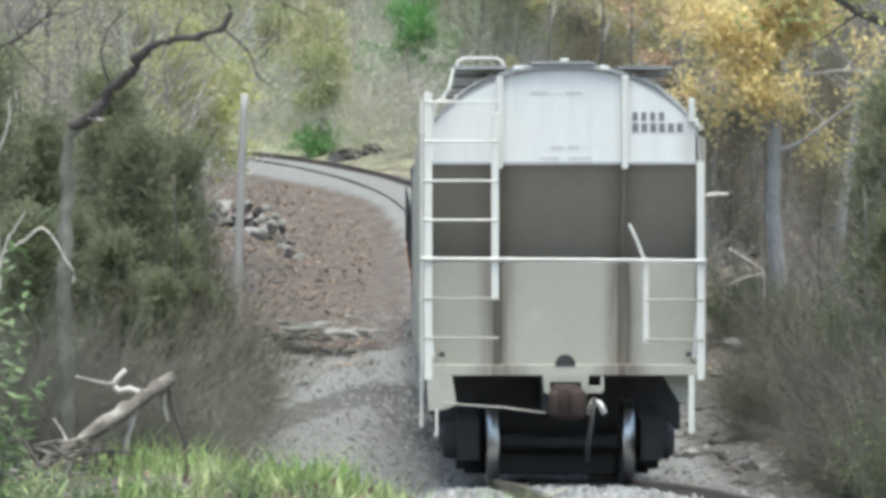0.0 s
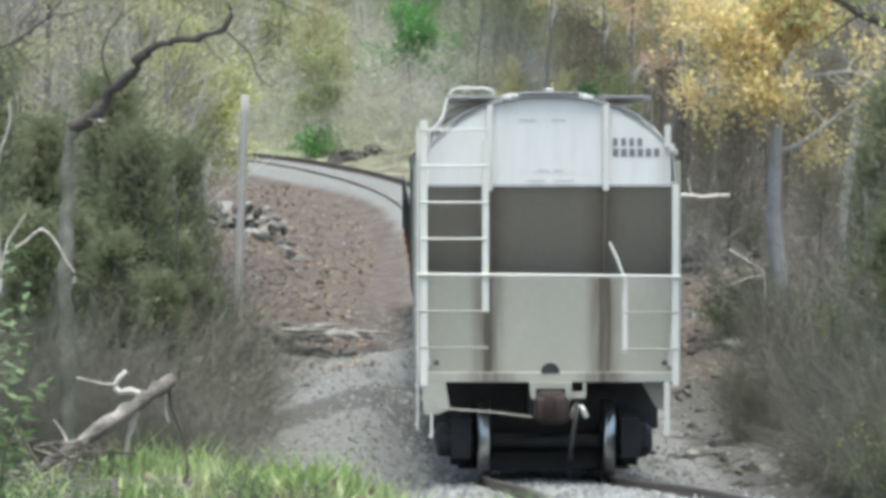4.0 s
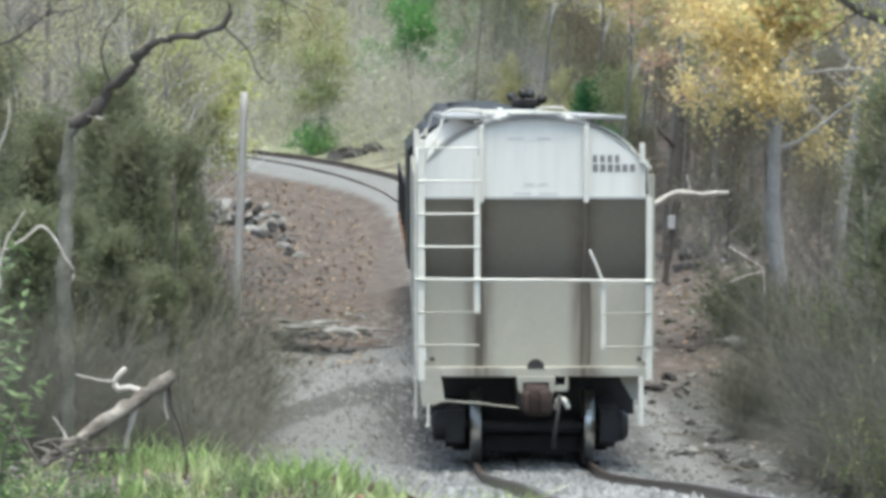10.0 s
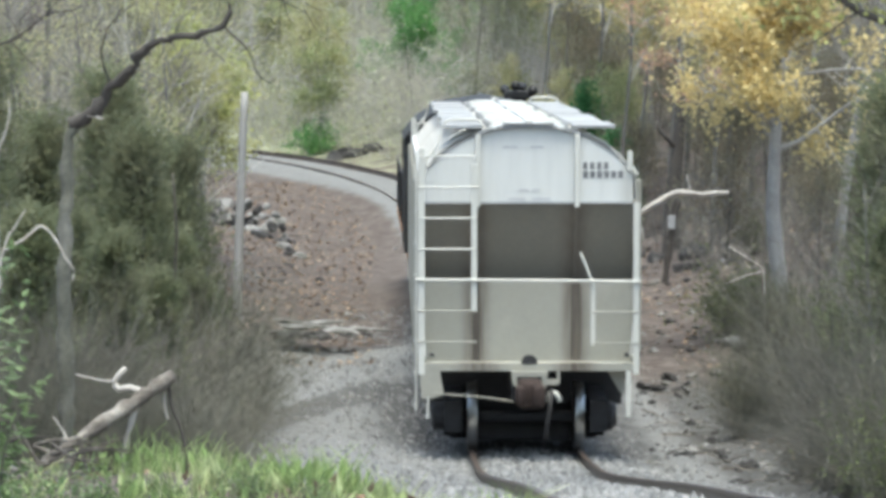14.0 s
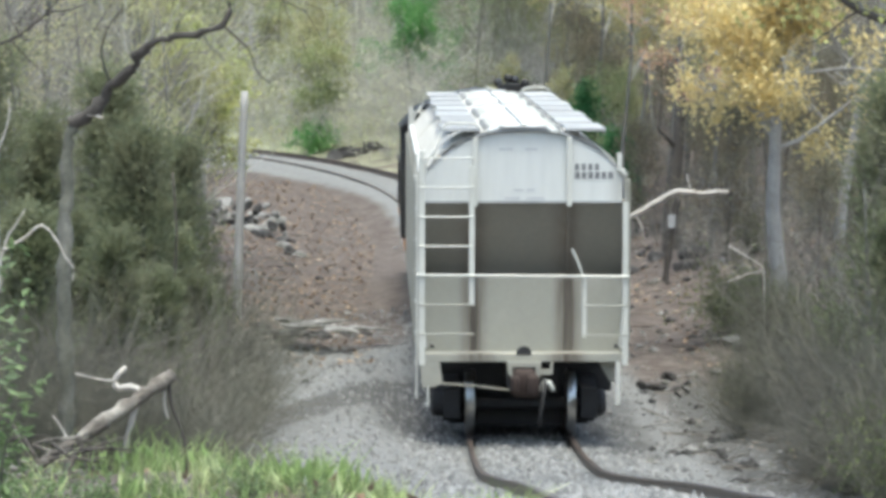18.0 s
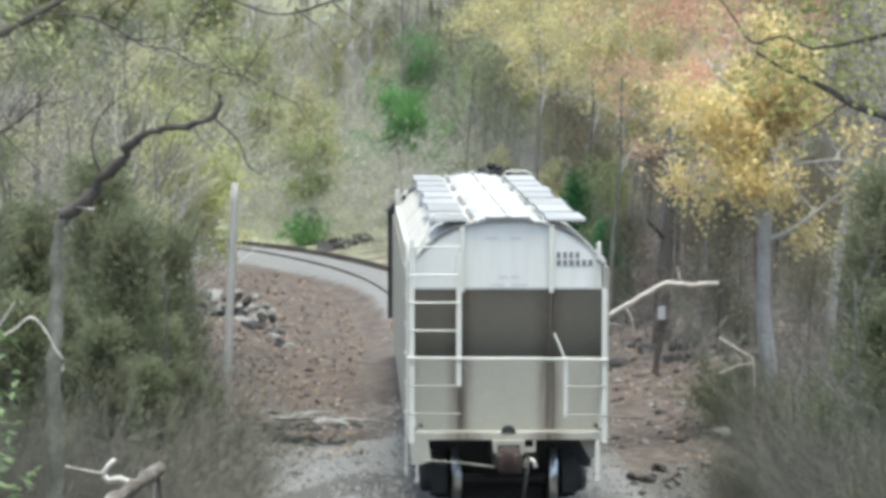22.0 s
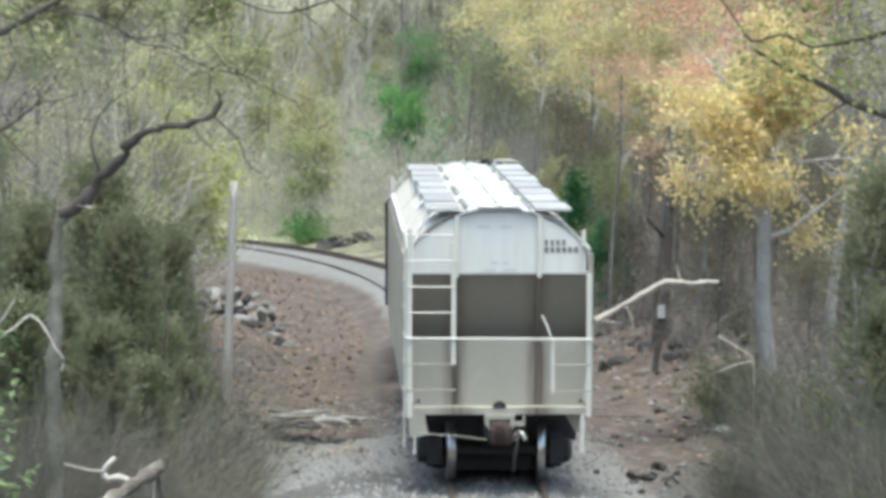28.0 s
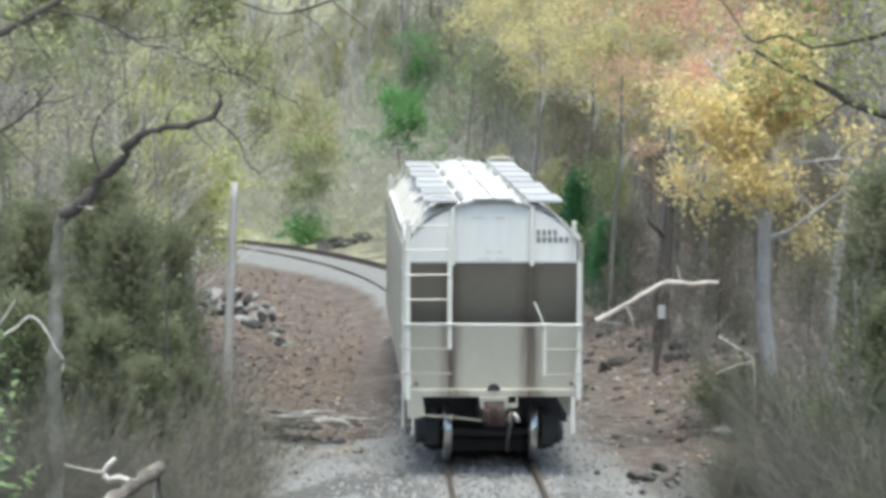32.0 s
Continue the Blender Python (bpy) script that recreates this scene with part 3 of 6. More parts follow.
def truck(parent, y):
    """Side frames, bolster, springs and journal boxes of one bogie; the wheelsets are parts of the wagon."""
    bol = part("truck_bolster", box(-1.12, 1.12, y - 0.2, y + 0.2, 0.42, 0.78, 0.04), BLACK, parent, "black cast bogie bolster")
    # black blocks added low down for the shade between the wheels
    part("shade_plank", box(-1.05, 1.05, y - 0.22, y + 0.22, 0.1, 0.4, 0.02), BLACK, bol)
    part("shade_transom", box(-0.62, 0.62, y + 0.55, y + 0.7, 0.2, 0.6, 0.02), BLACK, bol)
    for s in (-1, 1):
        x0, x1 = (s * 1.02 - 0.12, s * 1.02 + 0.12)
        out = [(y - 1.15, 0.3), (y - 1.15, 0.74), (y - 0.7, 0.76), (y - 0.45, 0.86), (y + 0.45, 0.86), (y + 0.7, 0.76), (y + 1.15, 0.74), (y + 1.15, 0.3), (y + 0.6, 0.3), (y + 0.4, 0.16), (y - 0.4, 0.16), (y - 0.6, 0.3)]
        part("side_frame", prism(out, x0, x1, "x"), BLACK, bol, "black cast bogie side frame")
        for dy in (-0.89, 0.89):
            jb = turned([(0.14, -0.19), (0.2, -0.16), (0.21, 0.08), (0.15, 0.15)], sides=16)
            for v in jb.verts:
                v.co += Vector((s * 1.13, y + dy, RADIUS + 0.02))
            part("journal_box", jb, BLACK, bol)
        for dx in (-0.1, 0.1):
            sp = rod([(s * 1.0 + dx, y - 0.1 + 0.06 * math.cos(q), 0.24 + 0.012 * i) for i, q in enumerate([k * 0.9 for k in range(30)])], 0.016, 5)
            part("spring", sp, BLACK, bol)
        # brake beam with a low black plate added to deepen that shade
        beam = box(-0.66, 0.66, y + s * 0.4 - 0.05, y + s * 0.4 + 0.05, 0.1, 0.34, 0.02)
        beam = rod([(-0.95, y + s * 0.42, 0.38), (0.95, y + s * 0.42, 0.38)], 0.05, bm=beam)
        part("brake_beam", beam, BLACK, bol)
        for t in (-1, 1):
            part("brake_shoe", box(t * 0.73 - 0.06, t * 0.73 + 0.06, y + s * 0.36 - 0.05, y + s * 0.36 + 0.02, 0.36, 0.66, 0.01), BLACK, bol)


def end_gear(car, y, s):
    """What hangs on one end of the wagon; s is 1 at the end that faces back and -1 at the other."""
    at = lambda v: y + s * v
    o = lambda a, b: (min(at(a), at(b)), max(at(a), at(b)))
    top = arch(1.43, 4.0, 4.59)
    end = prism([(-1.43, 3.56)] + top + [(1.43, 3.56)], *o(0.25, 0.3))
    sheet = part("end_sheet", end, WHITE, car, "white-painted vertical upper end sheet")
    rim = rod([(a, at(0.245), b + 0.004) for a, b in top], 0.013, 6)
    part("roof_rim", rim, GALV, car)
    part("slope_sheet", prism([(at(0.27), 3.57), (at(0.86), 2.3), (at(0.9), 2.34), (at(0.31), 3.61)], -1.465, 1.465, "x"), SHADED_STAINEDSLOPE, car, "sloping hopper sheet, brown-grey from painted-in shade, with rust runs")
    part("lip", box(-1.43, 1.43, *o(0.235, 0.26), 3.545, 3.575), GALV, sheet)
    for a, b in ((-1.45, -0.77), (-0.67, 0.59), (0.72, 1.45)):
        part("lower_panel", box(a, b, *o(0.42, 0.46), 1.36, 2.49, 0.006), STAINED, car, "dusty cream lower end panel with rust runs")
    for a in (-0.7, 0.66):
        part("end_post", box(a - 0.035, a + 0.035, *o(0.17, 0.26), 3.5, 4.5, 0.008), STEPGREY, car, "pale vertical end post")
        part("stained_channel", box(a - 0.085, a + 0.06 if a > 0 else a + 0.03, *o(0.43, 0.5), 1.37, 2.48, 0.01), RUSTY, car, "rust-streaked vertical channel")
        part("slope_rib", prism([(at(0.22), 3.52), (at(0.72), 2.44), (at(0.77), 2.5), (at(0.27), 3.58)], a - 0.02, a + 0.02, "x"), SHADED_STAINEDSLOPE, car)
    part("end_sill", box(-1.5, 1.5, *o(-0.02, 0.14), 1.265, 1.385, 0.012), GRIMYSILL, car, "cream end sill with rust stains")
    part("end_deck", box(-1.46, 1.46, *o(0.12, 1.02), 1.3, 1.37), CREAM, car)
    hole = turned([(0.02, -0.012), (0.11, -0.01), (0.11, 0.0)], "z", 20)
    for v in hole.verts:
        v.co = Vector((v.co.x, at(-0.03) - s * v.co.z, 1.39 + max(v.co.y, -0.02) * 0.95))
    part("slot", hole, BLACK, car, "black opening over the coupler")
    # ladders and grab irons
    part("ladder_stile", box(-1.52, -1.43, *o(-0.03, 0.02), 1.22, 4.32, 0.006), STEPGREY, car)
    part("ladder_stile", box(-0.795, -0.715, *o(-0.03, 0.02), 2.08, 4.1, 0.006), STEPGREY, car)
    part("corner_post", box(1.42, 1.5, *o(-0.03, 0.02), 1.22, 3.57, 0.006), STEPGREY, car)
    part("ladder_stile", box(0.84, 0.9, *o(-0.03, 0.02), 1.62, 2.53, 0.006), STEPGREY, car)
    for k in range(7):
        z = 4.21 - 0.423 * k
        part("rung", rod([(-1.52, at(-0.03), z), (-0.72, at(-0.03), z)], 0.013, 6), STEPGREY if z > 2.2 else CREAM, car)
    for k in range(2):
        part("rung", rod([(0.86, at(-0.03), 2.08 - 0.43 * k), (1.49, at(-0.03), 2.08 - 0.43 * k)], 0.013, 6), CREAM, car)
    part("end_rail", rod([(-1.55, at(-0.05), 2.525), (0, at(-0.05), 2.515), (1.52, at(-0.05), 2.5)], 0.02, 8), STEPGREY, car, "horizontal end handrail")
    part("lever", rod([(0.69, at(-0.02), 2.9), (0.78, at(-0.04), 2.7), (0.87, at(-0.05), 2.45)], 0.018, 6), STEPGREY, car)
    for k in range(2):
        part("foot_bolt", rod([((-1.36, 1.36)[k], at(-0.05), 1.5), ((-1.3, 1.3)[k], at(-0.05), 1.5)], 0.03, 6), BLACK, car)
    # steps under the corners
    part("step_plate", prism([(-1.5, 1.27), (-1.22, 1.27), (-1.17, 0.95), (-1.3, 0.9), (-1.47, 0.89)], *o(-0.02, 0.02)), CREAM, car, "cream sill step plate")
    part("step_strap", box(-1.4, -1.37, *o(-0.02, 0.02), 0.62, 0.92), STEPGREY, car)
    part("step_strap", box(1.33, 1.39, *o(-0.02, 0.02), 0.64, 1.27), STEPGREY, car)
    part("step_tread", rod([(-1.4, at(-0.02), 0.63), (-1.4, at(0.3), 0.63)], 0.015, 6), STEPGREY, car)
    part("step_tread", rod([(1.36, at(-0.02), 0.65), (1.36, at(0.3), 0.65)], 0.015, 6), STEPGREY, car)
    # draft gear and coupler
    part("center_sill", box(-0.24, 0.24, *o(0.1, 2.6), 0.86, 1.3), BLACK, car)
    # black plate added to fill the shaded space below the sill
    part("shade_plate", box(-1.4, 1.4, *o(2.0, 2.1), 0.6, 1.36), BLACK, car)
    part("corner_gusset", prism([(1.08, 1.262), (1.34, 1.262), (1.34, 0.92), (1.26, 0.95)], *o(0.3, 0.34)), STAINED, car, "grimy corner gusset plate")
    part("striker", prism([(-0.25, 1.27), (-0.23, 1.1), (-0.17, 1.04), (-0.17, 1.2), (0.17, 1.2), (0.17, 1.0), (0.23, 1.06), (0.25, 1.27)], *o(-0.12, 0.06)), CREAM, car, "cream striker casting")
    kn = box(-0.17, 0.17, *o(-0.5, 0.0), 0.8, 1.18, 0.07)
    kn = box(0.02, 0.2, *o(-0.62, -0.36), 0.82, 1.14, 0.06, kn)
    kn = box(-0.2, -0.08, *o(-0.58, -0.3), 0.84, 1.12, 0.05, kn)
    part("coupler", kn, COUPLER, car, "rusty brown cast knuckle coupler", True)
    part("uncoupling_rod", rod([(-1.32, at(-0.06), 0.98), (-1.1, at(-0.08), 0.955), (-0.7, at(-0.1), 0.93), (-0.22, at(-0.14), 0.87)], 0.01, 6), CREAM, car)
    hose = [(0.3, at(-0.08), 1.02), (0.3, at(-0.22), 0.98), (0.27, at(-0.3), 0.8), (0.23, at(-0.3), 0.55), (0.22, at(-0.24), 0.36)]
    part("air_hose", rod(hose, 0.028, 8), BLACK, car, "black rubber brake hose", True)
    part("angle_cock", rod([(0.24, at(-0.06), 0.86), (0.3, at(-0.1), 1.0), (0.36, at(-0.1), 0.98), (0.42, at(-0.1), 0.86)], 0.035, 8), STEPGREY, car, "pale angle cock", True)
    part("bracket", box(0.24, 0.4, *o(-0.04, 0.0), 1.08, 1.16), CREAM, car)
    part("bracket_arm", box(0.38, 0.415, *o(-0.05, -0.01), 1.1, 1.26), CREAM, car)
    # roof end platforms
    for a, b in ((-1.2, -0.62), (0.58, 1.18)):
        part("roof_platform", box(a, b, *o(0.2, 0.42), 4.585, 4.615), GALV, car, "grey grated roof platform")
    crown = [(0.7 * k / 5, 4.0 + 0.59 * (1 - abs(0.7 * k / 5 / 1.43) ** 2.5)) for k in range(-5, 6)]
    part("roof_end_strip", prism(crown + [(q, z + 0.045) for q, z in crown[::-1]], *o(0.19, 0.4)), GALV, car, "grey strip over the roof's end")
    part("hatch_end", box(-0.36, 0.34, *o(0.16, 0.4), 4.63, 4.66, 0.008), GALV, car, "grey edge of the hatch cover")
    part("hatch_knob", box(-0.05, 0.05, *o(0.2, 0.3), 4.66, 4.7, 0.012), STEPGREY, car)
    for q in (-0.5, 0.44):
        part("hatch_clip", box(q - 0.05, q + 0.05, *o(0.17, 0.3), 4.565, 4.62, 0.012), WHITE, car)
    loop = [(-1.17, at(0.22), 4.61), (-1.15, at(0.22), 4.67), (-1.08, at(0.22), 4.7), (-0.74, at(0.22), 4.7), (-0.67, at(0.22), 4.67), (-0.65, at(0.22), 4.61)]
    part("roof_grab", rod([(q * s, v, z) for q, v, z in loop], 0.018, 6), STEPGREY, car)
    part("corner_grab", rod([(-1.44, at(0.1), 3.9), (-1.4, at(0.1), 4.18), (-1.25, at(0.1), 4.36), (-1.2, at(0.15), 4.58)], 0.018, 6), STEPGREY, car)
    part("corner_bracket", box(1.35, 1.42, *o(0.2, 0.27), 4.0, 4.27, 0.012), STEPGREY, car)
    for q in ((-1.3, 4.26), (1.44, 4.0)):
        part("lug", box(q[0] - 0.025, q[0] + 0.025, *o(0.22, 0.3), q[1] - 0.05, q[1] + 0.05, 0.01), STEPGREY, car)
    # stencilled marks: one bar to a character
    for k in range(4):
        part("stencil_bar", box(0.745 + 0.096 * k, 0.8 + 0.096 * k, *o(0.243, 0.252), 4.02, 4.115), MARK, car)
    for k in range(6):
        part("stencil_bar", box(0.745 + 0.096 * k, 0.81 + 0.096 * k, *o(0.243, 0.252), 3.9, 3.995), MARK, car)
    for a, b, c in ((-0.36, -0.16, 4.31), (0.02, 0.2, 4.31), (-0.14, 0.0, 3.72), (0.05, 0.16, 3.72), (-0.28, -0.05, 3.6), (0.05, 0.3, 3.6)):
        part("small_stencil", box(a, b, *o(0.243, 0.252), c, c + 0.03), FAINT, car)


def hopper_wagon():
    car = tagged(new("hopper_car"), "pale grey covered hopper railcar with dusty end, on the track", "railcar")
    n = 14
    ys = (0.3, LENGTH - 0.3)
    out = arch(1.46, 3.98, 4.585, n, 3.6)
    inn = [(a * 0.985, b - 0.025) for a, b in out]
    part("roof", prism(out + inn[::-1], *ys), ROOFPAINT, car, "chalky white curved roof sheet", True).data.polygons.foreach_set("use_smooth", [False] * (2 * len(out) + 2))
    for s in (-1, 1):
        side = [(1.46, 3.99), (1.49, 3.6), (1.5, 2.9), (1.48, 2.1), (1.42, 1.45), (1.4, 1.45), (1.46, 2.1), (1.48, 2.9), (1.47, 3.6), (1.44, 3.99)]
        part("side_sheet", prism([(s * a, b) for a, b in side], *ys), WHITE, car, "weathered white side sheet")
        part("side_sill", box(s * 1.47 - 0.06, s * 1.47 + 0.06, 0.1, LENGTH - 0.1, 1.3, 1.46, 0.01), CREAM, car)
        part("top_chord", rod([(s * 1.47, ys[0], 3.96), (s * 1.47, ys[1], 3.96)], 0.045, 8), WHITE, car)
        for k in range(15):
            y = 0.75 + k * (LENGTH - 1.5) / 14
            part("side_post", box(min(s * 1.48, s * 1.58), max(s * 1.48, s * 1.58), y - 0.05, y + 0.05, 1.46, 3.86, 0.015), CREAM, car)
        for y in ((0.5,) if s < 0 else (LENGTH - 0.5,)):
            for e in (-0.24, 0.24):
                part("side_ladder_stile", box(s * 1.545 - 0.015, s * 1.545 + 0.015, y + e - 0.03, y + e + 0.03, 0.7, 4.25), STEPGREY, car)
            for k in range(8):
                part("side_rung", rod([(s * 1.56, y - 0.25, 0.75 + 0.45 * k), (s * 1.56, y + 0.25, 0.75 + 0.45 * k)], 0.013, 6), STEPGREY, car)
        # running boards with their cleats
        span = (LENGTH - 0.84) / 7
        for k in range(7):
            y = 0.42 + k * span
            inner, outer = s * 0.62, s * (1.2, 1.15, 1.19, 1.13, 1.2, 1.16, 1.18)[k]
            board = part("running_board", box(min(inner, outer), max(inner, outer), y, y + span - (0.45, 0.3, 0.5, 0.34, 0.42, 0.5, 0.0)[k], 4.6, 4.625, 0.006), GALV, car, "grey grated roof running board")
            for e in (0.3, span - 0.7):
                part("board_leg", box(s * 0.8 - 0.02, s * 0.8 + 0.02, y + e - 0.03, y + e + 0.03, 4.43, 4.598), ROOFPAINT, board)
                part("board_strap", box(min(inner, outer), max(inner, outer), y + e - 0.025, y + e + 0.025, 4.57, 4.598), STEPGREY, board)
    for y0, y1 in ((0.45, 4.2), (4.75, 8.6), (9.9, 12.2), (13.2, 15.7)):
        for s in (-1, 1):
            edge = [(s * a, b) for a, b in ((0.03, 4.56), (0.03, 4.655), (0.2, 4.655), (0.46, 4.615), (0.5, 4.54))]
            hatch = part("hatch_cover", prism(edge, y0, y1), HATCH, car, "bright white roof hatch cover")
            for k in range(int((y1 - y0) / 1.0)):
                y = y0 + 0.5 + k
                part("hatch_lock", box(s * 0.53 - 0.04, s * 0.53 + 0.04, y - 0.06, y + 0.06, 4.52, 4.645, 0.01), GALV, hatch)
                part("batten", box(min(s * 0.04, s * 0.48), max(s * 0.04, s * 0.48), y - 0.025, y + 0.025, 4.6, 4.668), STEPGREY, hatch)
    for k in range(3):
        y = 4.3 + k * 3.95
        w = prism([(y - 1.75, 2.1), (y + 1.75, 2.1), (y + 0.45, 0.55), (y - 0.45, 0.55)], -1.25, 1.25, "x")
        part("hopper_bay", w, CREAM, car, "tapered cream discharge hopper")
        # gate drawn extra deep to darken the shaded space under the car
        part("outlet_gate", box(-0.95, 0.95, y - 0.55, y + 0.55, 0.14, 0.56, 0.03), BLACK, car)
    end_gear(car, 0.0, 1)
    end_gear(car, LENGTH, -1)
    for y in (2.3, LENGTH - 2.3):
        truck(car, y)
    return car, [wheelset(car, y + d) for y in (2.3, LENGTH - 2.3) for d in (-0.89, 0.89)]


hopper_car, car_axles = hopper_wagon()


# ---- the locomotive ahead of it ----
ENGINE_LENGTH = 14.5


def engine():
    eng = tagged(new("locomotive"), "black diesel locomotive with an orange side stripe, pulling the hopper railcar", "locomotive")
    cab = [(-1.57, 1.5), (-1.57, 3.7), (-1.25, 4.0), (-0.75, 4.25), (0, 4.39), (0.75, 4.25), (1.25, 4.0), (1.57, 3.7), (1.57, 1.5)]
    part("cab", prism(cab, 0.9, 3.6), LOCO, eng, "black cab with a curved roof")
    part("cab_roof", prism([(-1.6, 3.68), (-1.28, 4.04), (-0.76, 4.3), (0, 4.44), (0.76, 4.3), (1.28, 4.04), (1.6, 3.68), (1.55, 3.68), (0.74, 4.25), (0, 4.395), (-0.74, 4.25), (-1.55, 3.68)], 0.75, 3.75), LOCO, eng)
    hood = [(-0.95, 1.5), (-0.95, 3.65), (-0.7, 3.92), (0.7, 3.92), (0.95, 3.65), (0.95, 1.5)]
    part("long_hood", prism(hood, 3.6, 13.6), LOCO, eng, "long black engine hood")
    part("short_hood", prism([(-0.95, 1.5), (-0.95, 2.7), (0.95, 2.7), (0.95, 1.5)], 0.1, 0.9), LOCO, eng)
    for s in (-1, 1):
        part("cab_window", box(s * 1.0 - 0.35, s * 1.0 + 0.35, 0.885, 0.9, 3.1, 3.75), BLACK, eng)
        part("frame_stripe", box(min(s * 1.46, s * 1.5), max(s * 1.46, s * 1.5), 0.0, ENGINE_LENGTH, 1.3, 1.46), ORANGE, eng, "orange painted sill stripe")
        part("handrail", rod([(s * 1.5, 3.7, 2.6), (s * 1.5, 14.0, 2.6)], 0.02, 6), LOCO, eng)
        for k in range(7):
            part("stanchion", rod([(s * 1.5, 3.8 + 1.68 * k, 1.5), (s * 1.5, 3.8 + 1.68 * k, 2.6)], 0.018, 6), LOCO, eng)
    part("frame", box(-1.46, 1.46, 0, ENGINE_LENGTH, 1.2, 1.5, 0.02), LOCO, eng)
    part("fuel_tank", box(-1.3, 1.3, 5.2, 9.2, 0.45, 1.2, 0.1), BLACK, eng)
    part("coupler", box(-0.17, 0.17, -0.55, 0.1, 0.8, 1.18, 0.07), COUPLER, eng)
    horn = part("horn_bracket", box(0.42, 0.96, 2.95, 3.2, 4.36, 4.52, 0.03, box(0.55, 0.85, 2.98, 3.16, 4.1, 4.38)), LOCO, eng, "black air horn cluster on the cab roof")
    for k in range(4):
        h = turned([(0.035, 0), (0.045, 0.26), (0.07, 0.36), (0.1, 0.42)], "z", 12)
        for v in h.verts:
            v.co = Vector((0.45 + 0.17 * k + v.co.x, 3.05 - v.co.z * (1 if k % 2 else -1), 4.53 + 0.05 * ((k * 2) % 3) + v.co.y))
        part("horn", h, LOCO, horn, "", True)
    part("exhaust_stack", box(-0.3, 0.3, 6.6, 7.4, 3.9, 4.12, 0.03), LOCO, eng)
    for k in range(3):
        f = turned([(0.1, 3.88), (0.5, 3.93), (0.5, 4.02), (0.4, 4.04)], "z", 20)
        for v in f.verts:
            v.co.y += 9 + 1.4 * k
        part("fan", f, LOCO, eng)
    axles = []
    for y in (3.0, ENGINE_LENGTH - 3.0):
        bol = part("truck_frame", box(-1.2, 1.2, y - 1.5, y + 1.5, 0.5, 0.8, 0.05), BLACK, eng, "black bogie frame")
        for s in (-1, 1):
            part("side_frame", box(s * 1.1 - 0.1, s * 1.1 + 0.1, y - 1.8, y + 1.8, 0.3, 0.75, 0.06), BLACK, bol)
        axles += [wheelset(eng, y + d) for d in (-1.2, 1.2)]
    return eng, axles


locomotive, engine_axles = engine()

# distance of the wagon's rear end from the camera, second by second
GONE = [(0, 36.72), (1, 37.5), (2, 38.28), (3, 39.06), (4.5, 40.16), (6, 41.24), (7, 41.94), (8, 42.63), (9, 43.32), (10, 44.02), (11, 44.72), (12, 45.4), (13, 46.07),
        (14, 46.76), (15.5, 47.75), (17, 48.72), (18, 49.38), (19, 50.07), (20, 50.86), (21, 51.52), (22, 52.14), (23, 52.75), (24, 53.38), (25, 54.0),
        (26.5, 55.0), (28, 56.03), (29, 56.68), (30, 57.33), (31, 57.98), (32, 58.66)]
GT, GY = np.array(GONE).T


def rear(t):
    """Run of the rear bogie along the line at t, eased between the rows above."""
    w = np.array([0.1, 0.2, 0.4, 0.2, 0.1])
    y = float(sum(a * np.interp(min(max(t + b, 0), 32), GT, GY) for a, b in zip(w, (-0.8, -0.4, 0, 0.4, 0.8))))
    if t < 0.8:
        y = GY[0] + 0.78 * t
    if t > 31.2:
        y = GY[-1] - 0.67 * (32 - t)
    return float(np.interp(y + 2.3, TRACK[:, 1][:400], RUN[:400]))


def riding(s, reach, back):
    """Pose of a vehicle whose rear bogie is at run s and whose front one is that far ahead."""
    a, b = on_track(s), on_track(s + reach)
    for p in (a, b):
        p.z -= float(np.interp(p.y, [26, 31, 36, 42, 47], [0, 0.045, 0.06, 0.025, 0]))  # soft ballast gives under the load
    f = (b - a).normalized()
    r = f.cross(Vector((0, 0, 1))).normalized()
    u = r.cross(f)
    m = Matrix((r, f, u)).transposed().to_4x4()
    m.translation = a - f * back
    return m


def motions():
    times = [k * 0.5 for k in range(65)]
    runs = [rear(t) for t in times]
    walk(hopper_car, [(t, riding(s, LENGTH - 4.6, 2.3)) for t, s in zip(times, runs)])
    walk(locomotive, [(t, riding(s + LENGTH - 2.3 + 1.15 + 3.0, ENGINE_LENGTH - 6.0, 3.0)) for t, s in zip(times, runs)])
    for ob in car_axles + engine_axles:
        y = ob.location.y
        walk(ob, [(t, Matrix.Translation((0, y, RADIUS)) @ Matrix.Rotation(-(s - runs[0]) / RADIUS, 4, "X")) for t, s in zip(times, runs)])



